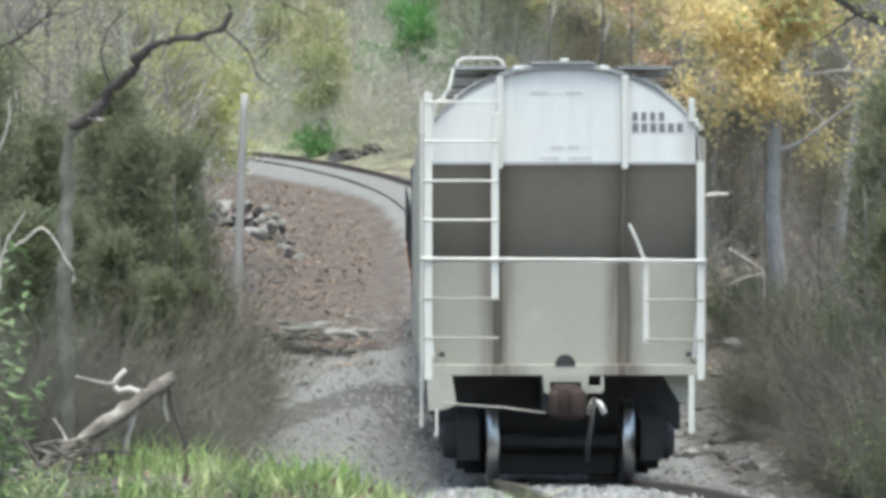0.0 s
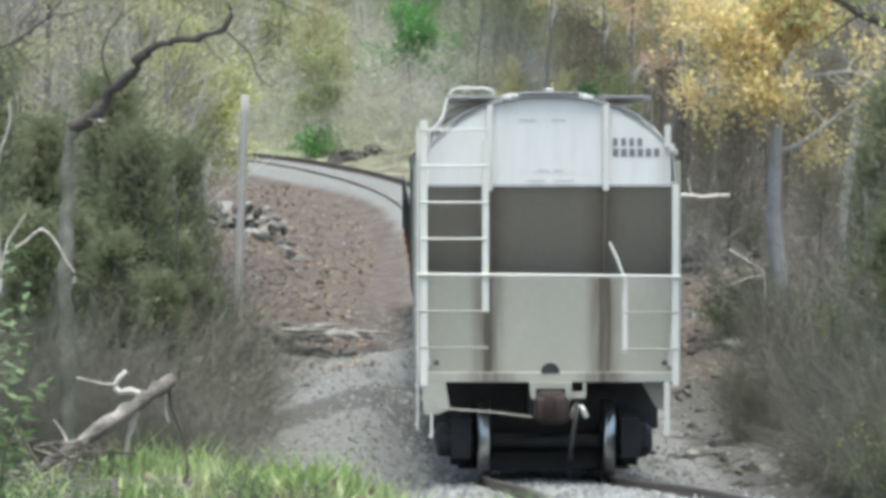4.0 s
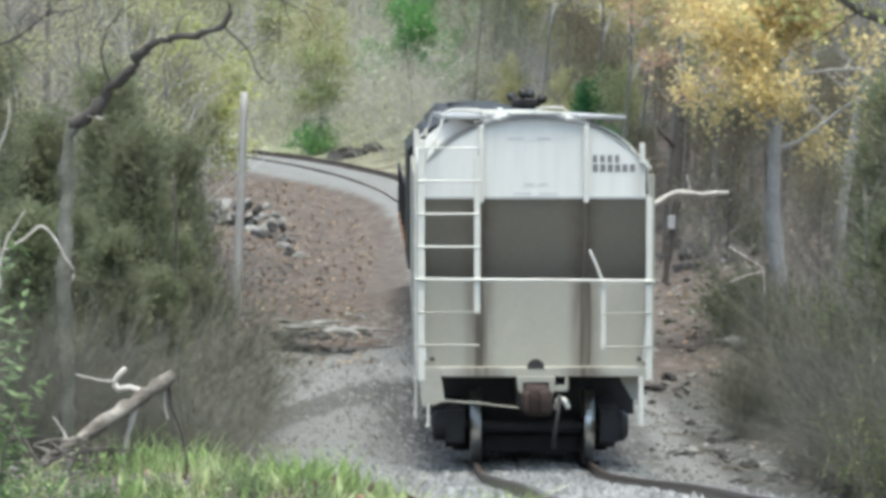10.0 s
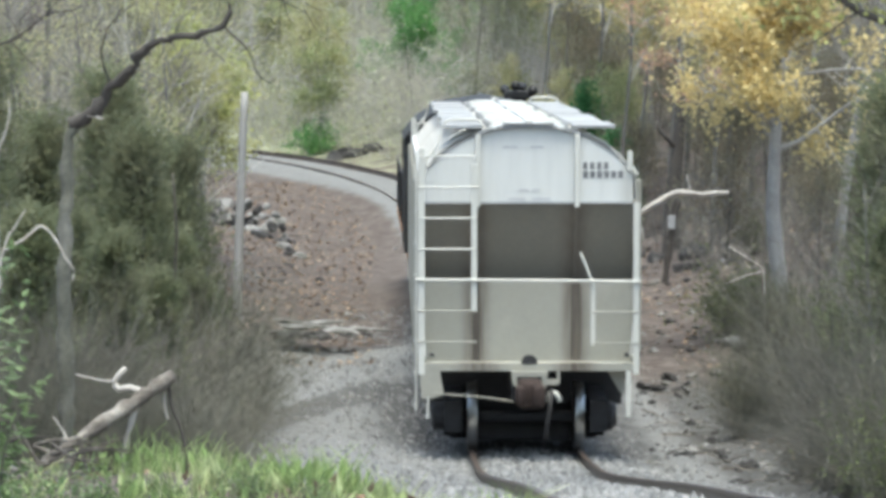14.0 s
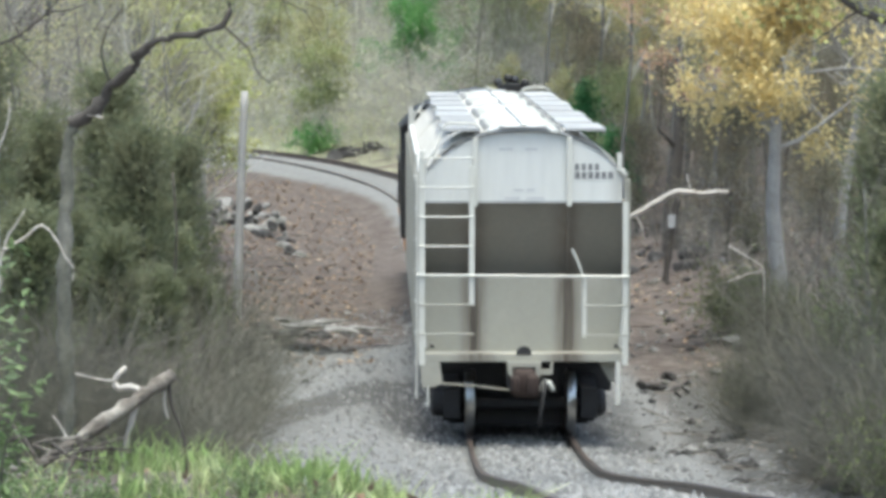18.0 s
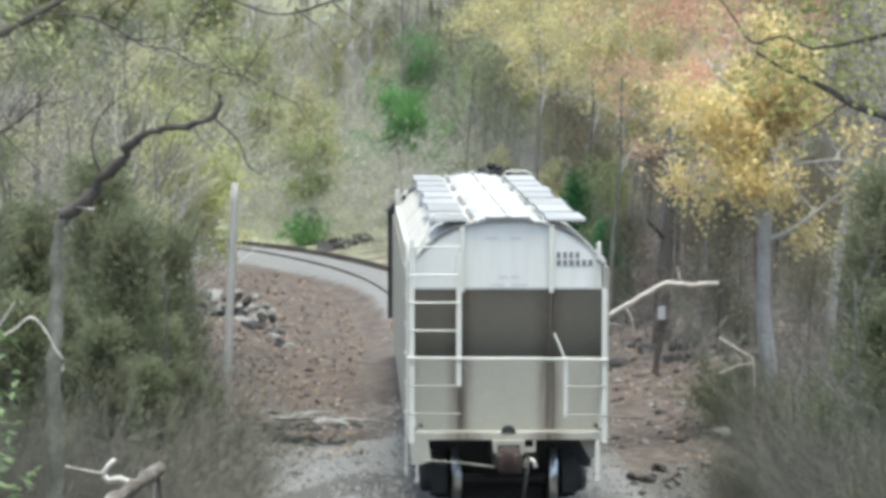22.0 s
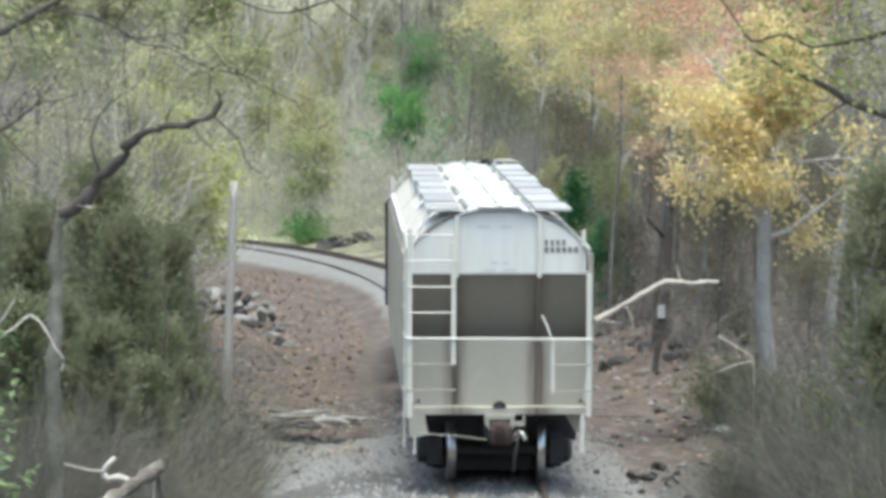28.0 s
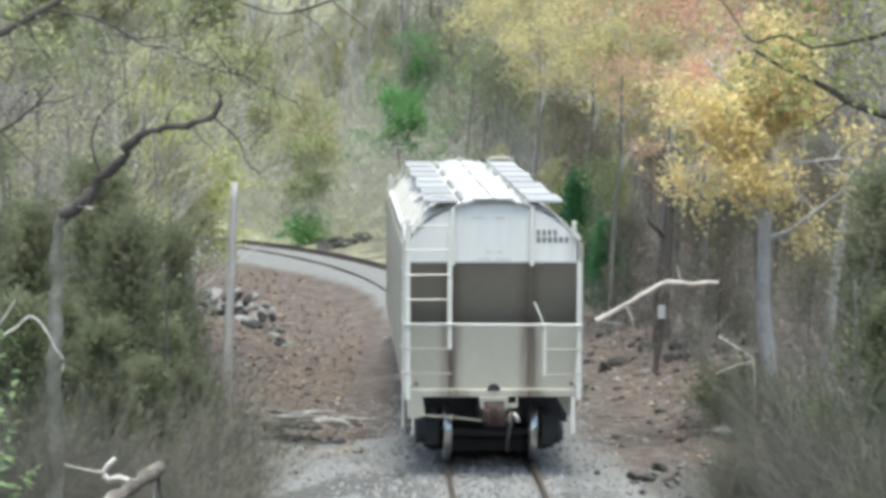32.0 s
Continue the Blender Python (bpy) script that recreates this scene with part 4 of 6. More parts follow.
# ---- plants ----
def branchy(bufs, rng, p, d, length, r, depth, tips, levels, up=0.15, spread=(30, 62), counts=(9, 5, 5), shrink=0.55, start=0.3):
    """One branch and all that grows from it."""
    n = (8, 5, 4, 3)[min(depth, 3)]
    pts, q, v = [np.array(p, float)], np.array(p, float), np.array(d, float)
    for i in range(n):
        v = v + rng.normal(size=3) * (0.035, 0.16, 0.2, 0.22)[min(depth, 3)] + np.array([0, 0, up * (0.3 if depth else 0.1)])
        v /= np.linalg.norm(v)
        q = q + v * length / n
        pts.append(q)
    radii = np.linspace(r, max(r * 0.35, 0.004), n + 1)
    if depth == 1 and len(bufs) > 2:
        bufs.append(Buf())
        bufs[-1].tube(pts, radii, 6)
    else:
        bufs[0 if depth < 1 else 1].tube(pts, radii, (7, 5, 4, 3)[min(depth, 3)])
    if depth == levels:
        tips += pts[1:]
        return
    for k in range(counts[depth]):
        f = start + (1 - start) * (k + rng.uniform(0.1, 0.9)) / counts[depth]
        i = min(int(f * n), n - 1)
        base = pts[i] + (pts[i + 1] - pts[i]) * (f * n - i)
        along = pts[i + 1] - pts[i]
        along /= np.linalg.norm(along)
        ang = radians(rng.uniform(*spread))
        side = np.cross(along, rng.normal(size=3))
        side /= np.linalg.norm(side) + 1e-9
        nd = along * math.cos(ang) + side * math.sin(ang)
        rr = r * (1 - 0.6 * f)
        branchy(bufs, rng, base, nd, length * shrink * (1.15 - 0.55 * f if depth == 0 else 1) * rng.uniform(0.75, 1.15), rr * 0.5, depth + 1, tips, levels, up, spread, counts, shrink, 0.15)


def tree(name, label, category, seed, height, girth, bark, twig, leaf=None, per_tip=3, size=(0.12, 0.09), levels=3, counts=(9, 5, 5), start=0.35, spread=(30, 62), shrink=0.5, fuzz=0.25, single=False, clump=1.0):
    rng = np.random.default_rng(seed)
    top = tagged(new(name), label, category)
    bufs, tips = [Buf(), Buf()] + [None] * single, []
    branchy(bufs, rng, (0, 0, -0.15), (0, 0, 1), height * 0.92, girth, 0, tips, levels, counts=counts, start=start, spread=spread, shrink=shrink)
    bufs[0].make("trunk", [bark], top, smooth=True)
    for limb in bufs[3:]:
        limb.make("limb", [bark], top, smooth=True)
    tagged(bufs[1].make("twig_crown", [twig], top), kind="stuff")
    crown = Buf()
    at = np.array(tips)
    if leaf:
        patch = np.array([noise.noise((a * 0.75 + seed, b * 0.75, c * 0.75)) for a, b, c in at]) + rng.normal(size=len(at)) * 0.05
        at = at[patch > np.quantile(patch, 1 - clump)]
        at = np.repeat(at, per_tip, axis=0)
        at = at + rng.normal(size=at.shape) * fuzz
        crown.leaves(at, size[0], size[1], rng)
        tagged(crown.make("crown", [leaf], top), kind="stuff")
    return top


def cedar(seed, height, width, label, leaf=None, n=2600, top_open=0.4):
    """A dense, ragged juniper: a trunk and drooping sprays in an uneven column."""
    rng = np.random.default_rng(seed)
    top = tagged(new("cedar_tree"), label, "tree")
    buf = Buf()
    buf.tube([(0, 0, -0.1), (0.05, 0, height * 0.4), (0, 0.04, height * 0.97)], [0.09, 0.06, 0.01], 6)
    k = 70
    tips, aim = [], []
    for i in range(k):
        f = (i + rng.uniform()) / k
        z = height * (0.06 + 0.9 * f)
        a = rng.uniform(0, 6.28)
        reach = width / 2 * (1 - f ** 1.6 * (1 - top_open * 0.3)) * rng.uniform(0.55, 1.15) + 0.08
        end = np.array([math.cos(a) * reach, math.sin(a) * reach, z + reach * rng.uniform(0.05, 0.6)])
        mid = np.array([end[0] * 0.5, end[1] * 0.5, z + reach * 0.1])
        buf.tube([(0, 0, z), mid, end], [0.018, 0.012, 0.004], 3)
        m = n // k
        t = rng.uniform(0.2, 1, m) ** 0.7
        pos = np.array([0, 0, z])[None] + (end - np.array([0, 0, z]))[None] * t[:, None] + rng.normal(size=(m, 3)) * 0.16 * width / 1.6
        tips.append(pos)
        out = np.array([math.cos(a), math.sin(a), 0.7])
        aim.append(np.repeat(out[None], m, 0))
    buf.make("trunk", [DARKBARK], top)
    crown = Buf()
    crown.leaves(np.concatenate(tips), 0.12, 0.036, rng, 0, np.concatenate(aim))
    tagged(crown.make("crown", [leaf or CEDAR], top), kind="stuff")
    return top


def shrub(name, label, seed, height, width, mat, leaf=None, stems=26, per=4, size=(0.05, 0.025), leaves_per=5, category="shrub", thin=0.008):
    """Many thin stems from one root, forking twice; leaves along the upper parts."""
    rng = np.random.default_rng(seed)
    top = tagged(new(name), label, category)
    buf, fine, tips = Buf(), Buf(), []
    for i in range(stems):
        a, lean = rng.uniform(0, 6.28), rng.uniform(0.02, 1) ** 0.6 * width / height / 1.8
        d = np.array([math.cos(a) * lean, math.sin(a) * lean, 1.0])
        h = height * rng.uniform(0.55, 1.05)
        p = [np.array([math.cos(a), math.sin(a), 0]) * rng.uniform(0, width * 0.12) + np.array([0, 0, -0.06])]
        for k in range(4):
            d = d + rng.normal(size=3) * 0.26
            p.append(p[-1] + d / np.linalg.norm(d) * h / 4)
        buf.tube(p, np.linspace(thin, thin * 0.35, 5), 4)
        for k in range(per):
            j = rng.integers(1, 4)
            b = d / np.linalg.norm(d) + rng.normal(size=3) * 0.8
            q = [p[j], p[j] + b * h * 0.13, p[j] + b * h * 0.26 + rng.normal(size=3) * 0.05 * h]
            fine.tube(q, [thin * 0.6, thin * 0.45, thin * 0.25], 3)
            tips += [q[1], q[2]]
        tips += p[2:]
    tagged(buf.make("brushwood", [mat], top), kind="stuff")
    tagged(fine.make("twig_crown", [mat], top), kind="stuff")
    if leaf:
        at = np.repeat(np.array(tips), leaves_per, 0)
        at = at + rng.normal(size=at.shape) * size[0] * 1.3
        crown = Buf()
        crown.leaves(at, size[0], size[1], rng)
        tagged(crown.make("foliage", [leaf], top), kind="stuff")
    return top


def stand(ob, x, y, turn=0.0, scale=1.0, sink=0.0, lean=(0, 0)):
    m = Matrix.Translation((x, y, ground_z(x, y) - sink)) @ Euler((radians(lean[0]), radians(lean[1]), radians(turn))).to_matrix().to_4x4() @ Matrix.Diagonal((scale, scale, scale, 1))
    ob.matrix_basis = m
    return ob


def again(ob, x, y, turn=0.0, scale=1.0, label=""):
    m = Matrix.Translation((x, y, ground_z(x, y))) @ Matrix.Rotation(radians(turn), 4, "Z")
    keep = ob.matrix_basis.copy()
    ob.matrix_basis = Matrix.Diagonal((scale, scale, scale, 1))
    c = copy_thing(ob, m)
    ob.matrix_basis = keep
    if label:
        c["label"] = label
    return c


# the woods: a few kinds of tree, each repeated
BARE = [tree("bare_tree", "tall grey bare tree with fine twigs in the woods", "tree", 11 + k, (13, 10, 15)[k], (0.085, 0.065, 0.1)[k], BARK, TWIGS, counts=(12, 7, 6), start=(0.3, 0.2, 0.35)[k]) for k in range(3)]
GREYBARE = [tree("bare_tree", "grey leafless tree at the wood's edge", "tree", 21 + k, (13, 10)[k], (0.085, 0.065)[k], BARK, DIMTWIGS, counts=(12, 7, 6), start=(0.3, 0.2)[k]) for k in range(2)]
BUDDING = [tree("budding_tree", "tree with sparse yellow-green spring leaves", "tree", 31 + k, (12, 9)[k], 0.075, BARK, TWIGS, LEAF_OLIVE, 26, (0.085, 0.07), counts=(10, 6, 5), start=0.3, fuzz=0.26, clump=0.17) for k in range(2)]
GOLDEN = [tree("golden_tree", "tall tree with dull golden spring leaves", "tree", 41 + k, 12, 0.09, BARK, TWIGS, LEAF_TAN, 20, (0.11, 0.09), counts=(10, 6, 5), start=0.5, fuzz=0.22, clump=0.5) for k in range(1)]
PEACH = tree("budding_maple", "tree hazy with reddish spring buds", "tree", 45, 11, 0.09, BARK, TWIGS, LEAF_PEACH, 16, (0.1, 0.08), counts=(10, 6, 5), start=0.5, fuzz=0.22, clump=0.6)
FRESH = tree("green_tree", "tree with fresh vivid green leaves", "tree", 47, 8, 0.1, BARK, TWIGS, LEAF_GREEN, 20, (0.11, 0.09), counts=(12, 6, 5), start=0.28, fuzz=0.22, spread=(35, 65), shrink=0.46, clump=0.75)
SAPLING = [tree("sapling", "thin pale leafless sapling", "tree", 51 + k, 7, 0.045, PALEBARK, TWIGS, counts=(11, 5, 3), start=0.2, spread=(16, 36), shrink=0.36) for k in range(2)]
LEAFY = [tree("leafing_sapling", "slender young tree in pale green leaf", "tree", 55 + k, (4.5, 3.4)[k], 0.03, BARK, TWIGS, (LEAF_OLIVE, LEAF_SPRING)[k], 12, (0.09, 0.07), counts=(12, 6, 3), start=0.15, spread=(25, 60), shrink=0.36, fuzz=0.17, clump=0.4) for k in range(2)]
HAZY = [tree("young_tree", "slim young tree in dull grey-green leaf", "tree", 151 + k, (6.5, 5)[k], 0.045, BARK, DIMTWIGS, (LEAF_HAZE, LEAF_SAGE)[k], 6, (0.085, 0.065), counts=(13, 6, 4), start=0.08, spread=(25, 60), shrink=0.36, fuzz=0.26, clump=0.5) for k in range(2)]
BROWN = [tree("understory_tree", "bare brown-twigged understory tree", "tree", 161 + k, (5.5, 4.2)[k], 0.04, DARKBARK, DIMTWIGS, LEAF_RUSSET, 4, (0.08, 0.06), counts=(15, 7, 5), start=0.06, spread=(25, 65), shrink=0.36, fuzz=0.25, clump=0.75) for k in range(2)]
STANDING = {}


def plant(ob, x, y, turn, scale, label=""):
    """The first of a kind is put in place, the next ones are copies of it."""
    if ob.name not in STANDING:
        STANDING[ob.name] = stand(ob, x, y, turn, scale)
        if label:
            ob["label"] = label
        return ob
    return again(ob, x, y, turn, scale, label)


def woods():
    rng = np.random.default_rng(77)
    spots = []
    # (kinds, number, x range at 100 m, y range, scale range)
    plan = [(GREYBARE, 24, (-17, -5), (96, 175), (0.7, 1.1)), (BUDDING, 12, (-17, -5), (92, 160), (0.7, 1.1)), (SAPLING, 46, (-6, -0.5), (128, 165), (0.7, 1.3)), (BARE, 6, (-6, -1), (150, 180), (0.8, 1.2)),
            (GREYBARE, 12, (-1.4, 3), (128, 178), (0.6, 1.0)), (HAZY, 20, (-1, 5), (116, 160), (0.7, 1.25)), (GREYBARE, 11, (3, 7), (100, 170), (0.7, 1.1)), (HAZY, 10, (4, 9), (98, 140), (0.5, 0.9)), (BROWN, 16, (3.4, 13), (84, 120), (0.6, 1.1)), (GOLDEN, 6, (3, 7), (112, 150), (0.75, 1.0)), (BUDDING, 5, (2.6, 7), (104, 150), (0.7, 1.0)),
            (GREYBARE, 18, (7, 18), (92, 160), (0.7, 1.1)), (BUDDING, 9, (7, 18), (92, 150), (0.6, 1.0)), (GOLDEN, 4, (7, 13), (100, 150), (0.8, 1.0)),
            (LEAFY, 44, (-10, 10), (100, 165), (0.7, 1.3)), (BROWN, 14, (7.2, 14), (66, 96), (0.5, 0.9)), (LEAFY, 22, (-5.4, -0.6), (128, 158), (0.9, 1.5)), (GREYBARE, 18, (-15, -7.6), (58, 88), (0.42, 0.7)), (BUDDING, 9, (-14, -6.5), (57, 84), (0.4, 0.66)), (GREYBARE, 6, (10.5, 15), (56, 90), (0.5, 0.8))]
    for kinds, count, (x0, x1), (y0, y1), (s0, s1) in plan:
        made = 0
        for _ in range(count * 14):
            if made == count:
                break
            y = rng.uniform(y0, y1)
            x = rng.uniform(x0, x1) * y / 100
            d = float(terrain([x], [y])[1][0])
            if abs(d) < 4.4 or (y < 124 and -7.4 * y / 100 < x < 2.5 and d < 0) or (y < 137 and -3.4 < x * 100 / y < 0.3):
                continue
            if any((x - a) ** 2 + (y - b) ** 2 < 0.8 for a, b in spots):
                continue
            spots.append((x, y))
            plant(kinds[int(rng.integers(len(kinds)))], x, y, rng.uniform(0, 360), rng.uniform(s0, s1))
            made += 1


woods()
for x, y, s in ((-1.12, 130, 0.6), (-0.51, 141, 0.66)):
    plant(FRESH, x, y, 40 * s, s)
for x, y, s in ((6.79, 86, 0.85), (7.12, 100, 0.95), (8.48, 94, 0.95), (6.54, 79, 0.6), (1.80, 165, 1.1)):
    plant(PEACH, x, y, 70 * s, s)
for x, y, s in ((3.26, 112, 0.85), (4.57, 104, 0.8), (5.60, 98, 0.75), (4.28, 120, 0.95), (4.73, 92, 0.74), (6.02, 92, 0.7), (7.70, 100, 0.88), (-3.36, 152, 1.05), (-1.43, 147, 1.0), (0.28, 154, 1.1)):
    plant(GOLDEN[0], x, y, 200 * s, s)

for x, y, s in ((-5.77, 156, 1.1), (-8.07, 142, 1.1), (-11.36, 130, 1.1), (-13.60, 124, 1.1), (-10.75, 150, 1.2)):
    plant(BUDDING[0], x, y, 90 * s + x, s)

# the pale trunk and golden crown over the right-hand bank
big = tree("golden_maple", "tall tree with pale trunk and dense golden-yellow spring leaves", "tree", 61, 6.9, 0.19, PALEBARK, TWIGS, LEAF_YELLOW, 16, (0.1, 0.085), counts=(17, 7, 6), start=0.55, spread=(40, 78), shrink=0.42, fuzz=0.17, single=True, clump=0.46)
stand(big, 6.5, 65, 20, lean=(0, -7))
slim = tree("slim_tree", "slim pale-barked tree with yellow-green leaves above", "tree", 62, 8.5, 0.13, PALEBARK, TWIGS, LEAF_OLIVE, 10, (0.1, 0.08), counts=(12, 6, 5), start=0.72, spread=(40, 70), shrink=0.3, fuzz=0.15, single=True, clump=0.35)
stand(slim, 7.82, 68, 80)
dark = tree("dark_tree", "broken dark-barked tree beside the line", "tree", 63, 4.8, 0.27, DARKBARK, DIMTWIGS, counts=(3, 4, 4), start=0.6, shrink=0.22, single=True)
stand(dark, 5.77, 86, 10)
stand(tree("olive_tree", "low tree thick with yellow-green spring leaves", "tree", 64, 5.6, 0.09, BARK, TWIGS, LEAF_LIME, 22, (0.09, 0.075), counts=(14, 7, 6), start=0.42, spread=(40, 75), shrink=0.4, fuzz=0.2, single=True, clump=0.72), -5.29, 73, 0)
leafing = stand(tree("leafing_tree", "tall tree with light green leaves at its top", "tree", 66, 6.6, 0.08, BARK, TWIGS, LEAF_SPRING, 14, (0.09, 0.07), counts=(9, 6, 6), start=0.72, spread=(40, 75), shrink=0.3, fuzz=0.2, single=True, clump=0.5), -5.71, 77, 0)
for x, y, turn, s in ((-7.11, 77, 60, 1.3), (-8.20, 70, 130, 1.22), (-5.58, 80, 220, 1.3)):
    again(leafing, x, y, turn, s)

plant(GOLDEN[0], 6.42, 82, 120, 0.6)

# dark cedars
CEDARS = [cedar(71, 5.2, 1.7, "dense dark olive-green cedar beside the track", n=15000), cedar(72, 3.8, 1.2, "ragged dull green cedar among bare brush", n=10500),
          cedar(73, 3.2, 1.5, "rounded deep green cedar at the wood's edge", CEDAR_GREEN, n=6500)]
for x, y, turn, s in [(-4.06, 46, 10, 0.84), (-5.19, 44, 120, 0.82), (-5.10, 52, 200, 0.98), (-5.65, 42, 30, 0.95), (-3.87, 51, 77, 0.8), (6.1, 46, 160, 1.0)]:
    plant(CEDARS[0], x, y, turn, s)
for x, y, turn, s in [(-4.39, 40, 10, 0.75), (-3.68, 47, 100, 0.75), (-5.05, 40, 220, 0.7), (5.87, 44, 0, 0.9), (-3.67, 38, 40, 0.72), (-3.33, 40, 140, 0.66), (-3.30, 46, 300, 0.6), (-4.31, 36, 180, 0.72)]:
    plant(CEDARS[1], x, y, turn, s)
for x, y, turn, s in [(4.9, 96, 0, 0.85), (4.45, 104, 90, 1.1), (-1.23, 138, 40, 1.0)]:
    plant(CEDARS[2], x, y, turn, s)

# brush along both sides
BRUSHY = [shrub("bare_shrub", "bare grey-brown brush with many thin stems", 81 + k, (2.2, 1.6)[k], (1.8, 1.5)[k], (BRUSH, GREYBRUSH)[k], stems=80, per=14, thin=0.005) for k in range(2)]
LEAFING = shrub("leafing_shrub", "brushy shrub with small olive-green leaves", 85, 1.6, 1.5, BRUSH, LEAF_DULL, 50, 5, (0.05, 0.035), 3)
rng = np.random.default_rng(9)
for x0, x1, y0, y1, n in ((5.35, 8.6, 34, 50, 42), (-11.5, -4.1, 40, 60, 30), (7.4, 11, 50, 80, 14), (-11, -6.9, 66, 110, 18)):
    for k in range(n):
        y = rng.uniform(y0, y1)
        x = rng.uniform(x0, x1) * y / (46 if x0 == 5.35 else 52 if y1 == 60 else 86)
        if abs(float(terrain([x], [y])[1][0])) < 2.3:
            continue
        plant((BRUSHY[0], BRUSHY[1], LEAFING, LEAFING)[int(rng.integers(4))], x, y, rng.uniform(0, 360), rng.uniform(0.6, 1.1))
for x, y, turn, s in ((-3.93, 32, 20, 0.7), (-3.02, 33, 90, 0.6), (-2.3, 33, 150, 0.55), (-2.95, 40, 40, 0.8), (-2.75, 42, 66, 0.7), (-2.78, 49, 166, 0.8), (-2.98, 47, 6, 0.9), (-3.47, 52, 250, 1.0)):
    plant(BRUSHY[0], x, y, turn, s)
for x, y, turn, s in ((-3.59, 36, 10, 1.25), (-3.62, 41, 200, 1.35), (-3.87, 34, 100, 1.15), (-3.37, 44, 300, 1.4), (-2.89, 34, 150, 0.8), (-2.72, 35, 70, 0.85), (-2.6, 38, 166, 0.65), (4.9, 40, 50, 0.95), (4.85, 37, 80, 1.1), (5.0, 43, 10, 0.9), (5.13, 40, 150, 1.5), (5.44, 46, 300, 1.3)):
    plant(BRUSHY[1], x, y, turn, s)
for x, y, turn, s in ((5.53, 44, 100, 0.42),):
    plant(GREYBARE[1], x, y, turn, s)
green_bush = shrub("green_bush", "small rounded bush with fresh green leaves", 88, 1.3, 1.5, BRUSH, LEAF_GREEN, 40, 5, (0.09, 0.06), 5)
plant(green_bush, -4.77, 129, 0, 1.1)
stand(shrub("low_bush", "small dull green bush on the bank", 89, 1.2, 1.2, BRUSH, LEAF_DULL, 44, 6, (0.055, 0.035), 6), 5.56, 65, 60, 1.15)


def undergrowth():
    """Countless thin stems that fill the wood's floor."""
    rng = np.random.default_rng(21)
    n = 13000
    slope = np.arange(n) > 9000
    y = np.where(slope, rng.uniform(122, 172, n), rng.uniform(60, 172, n))
    x = np.where(slope, rng.uniform(-6, 5, n), rng.uniform(-17, 18, n)) * y / 100
    z, d = terrain(x, y)
    keep = (np.abs(d) > 4.0) & ~((y < 122) & (x > -0.066 * y) & (x < 3) & (d < 0)) & ((d < 0) | (np.abs(d) > 5) | (y > 85))
    x, y, z, slope = x[keep], y[keep], z[keep], slope[keep]
    n = len(x)
    h = rng.uniform(0.4, 1.9, n) * np.where(y > 120, 1.3, 0.8) * np.where(slope, 1.7, 1.0)
    lean = rng.normal(size=(n, 2)) * 0.45
    base = np.stack([x, y, z - 0.05], 1)
    mid = base + np.stack([lean[:, 0] * h * 0.4, lean[:, 1] * h * 0.4, h * 0.55], 1)
    end = base + np.stack([lean[:, 0] * h * 1.1, lean[:, 1] * h, h], 1)
    buf = Buf()
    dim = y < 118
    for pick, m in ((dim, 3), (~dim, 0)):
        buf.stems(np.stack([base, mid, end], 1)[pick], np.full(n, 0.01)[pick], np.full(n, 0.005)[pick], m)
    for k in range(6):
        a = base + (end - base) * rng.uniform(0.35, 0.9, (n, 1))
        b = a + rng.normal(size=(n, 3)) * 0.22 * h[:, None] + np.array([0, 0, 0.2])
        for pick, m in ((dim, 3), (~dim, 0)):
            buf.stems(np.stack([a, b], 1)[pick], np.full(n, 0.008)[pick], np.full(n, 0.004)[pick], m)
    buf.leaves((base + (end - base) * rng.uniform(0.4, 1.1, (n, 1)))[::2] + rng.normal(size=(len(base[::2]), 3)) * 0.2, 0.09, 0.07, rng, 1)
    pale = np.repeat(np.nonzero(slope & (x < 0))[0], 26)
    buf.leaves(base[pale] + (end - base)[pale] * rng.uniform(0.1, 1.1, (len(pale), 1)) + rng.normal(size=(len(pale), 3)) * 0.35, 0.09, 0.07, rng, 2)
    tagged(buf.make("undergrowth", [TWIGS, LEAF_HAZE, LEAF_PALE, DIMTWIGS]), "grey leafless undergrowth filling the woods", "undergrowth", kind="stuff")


undergrowth()


def litter():
    """Dead leaves and bits of stick on the banks."""
    rng = np.random.default_rng(22)
    n = 34000
    y = rng.uniform(44, 112, n)
    x = rng.uniform(-8, 9, n) * (0.4 + y / 120)
    z, d = terrain(x, y)
    keep = (np.abs(d) > 2.2) & ((d > 3.5) | (d < 0)) & ((d > 0) | (y > 62)) & ((d < 0) | (rng.uniform(size=n) < 0.45))
    at = np.stack([x, y, z + 0.01], 1)[keep]
    buf = Buf()
    flat = rng.normal(size=at.shape) * np.array([1, 1, 0.1])
    pale = rng.uniform(size=len(at)) < 0.3
    buf.leaves(at[~pale], 0.12, 0.09, rng, 0, flat[~pale], 0.1, True)
    buf.leaves(at[pale], 0.12, 0.09, rng, 1, flat[pale], 0.1, True)
    tagged(buf.make("leaf_litter", [DRY, DRYPALE]), "dry brown fallen leaves on the banks", "fallen leaves", kind="stuff")


litter()


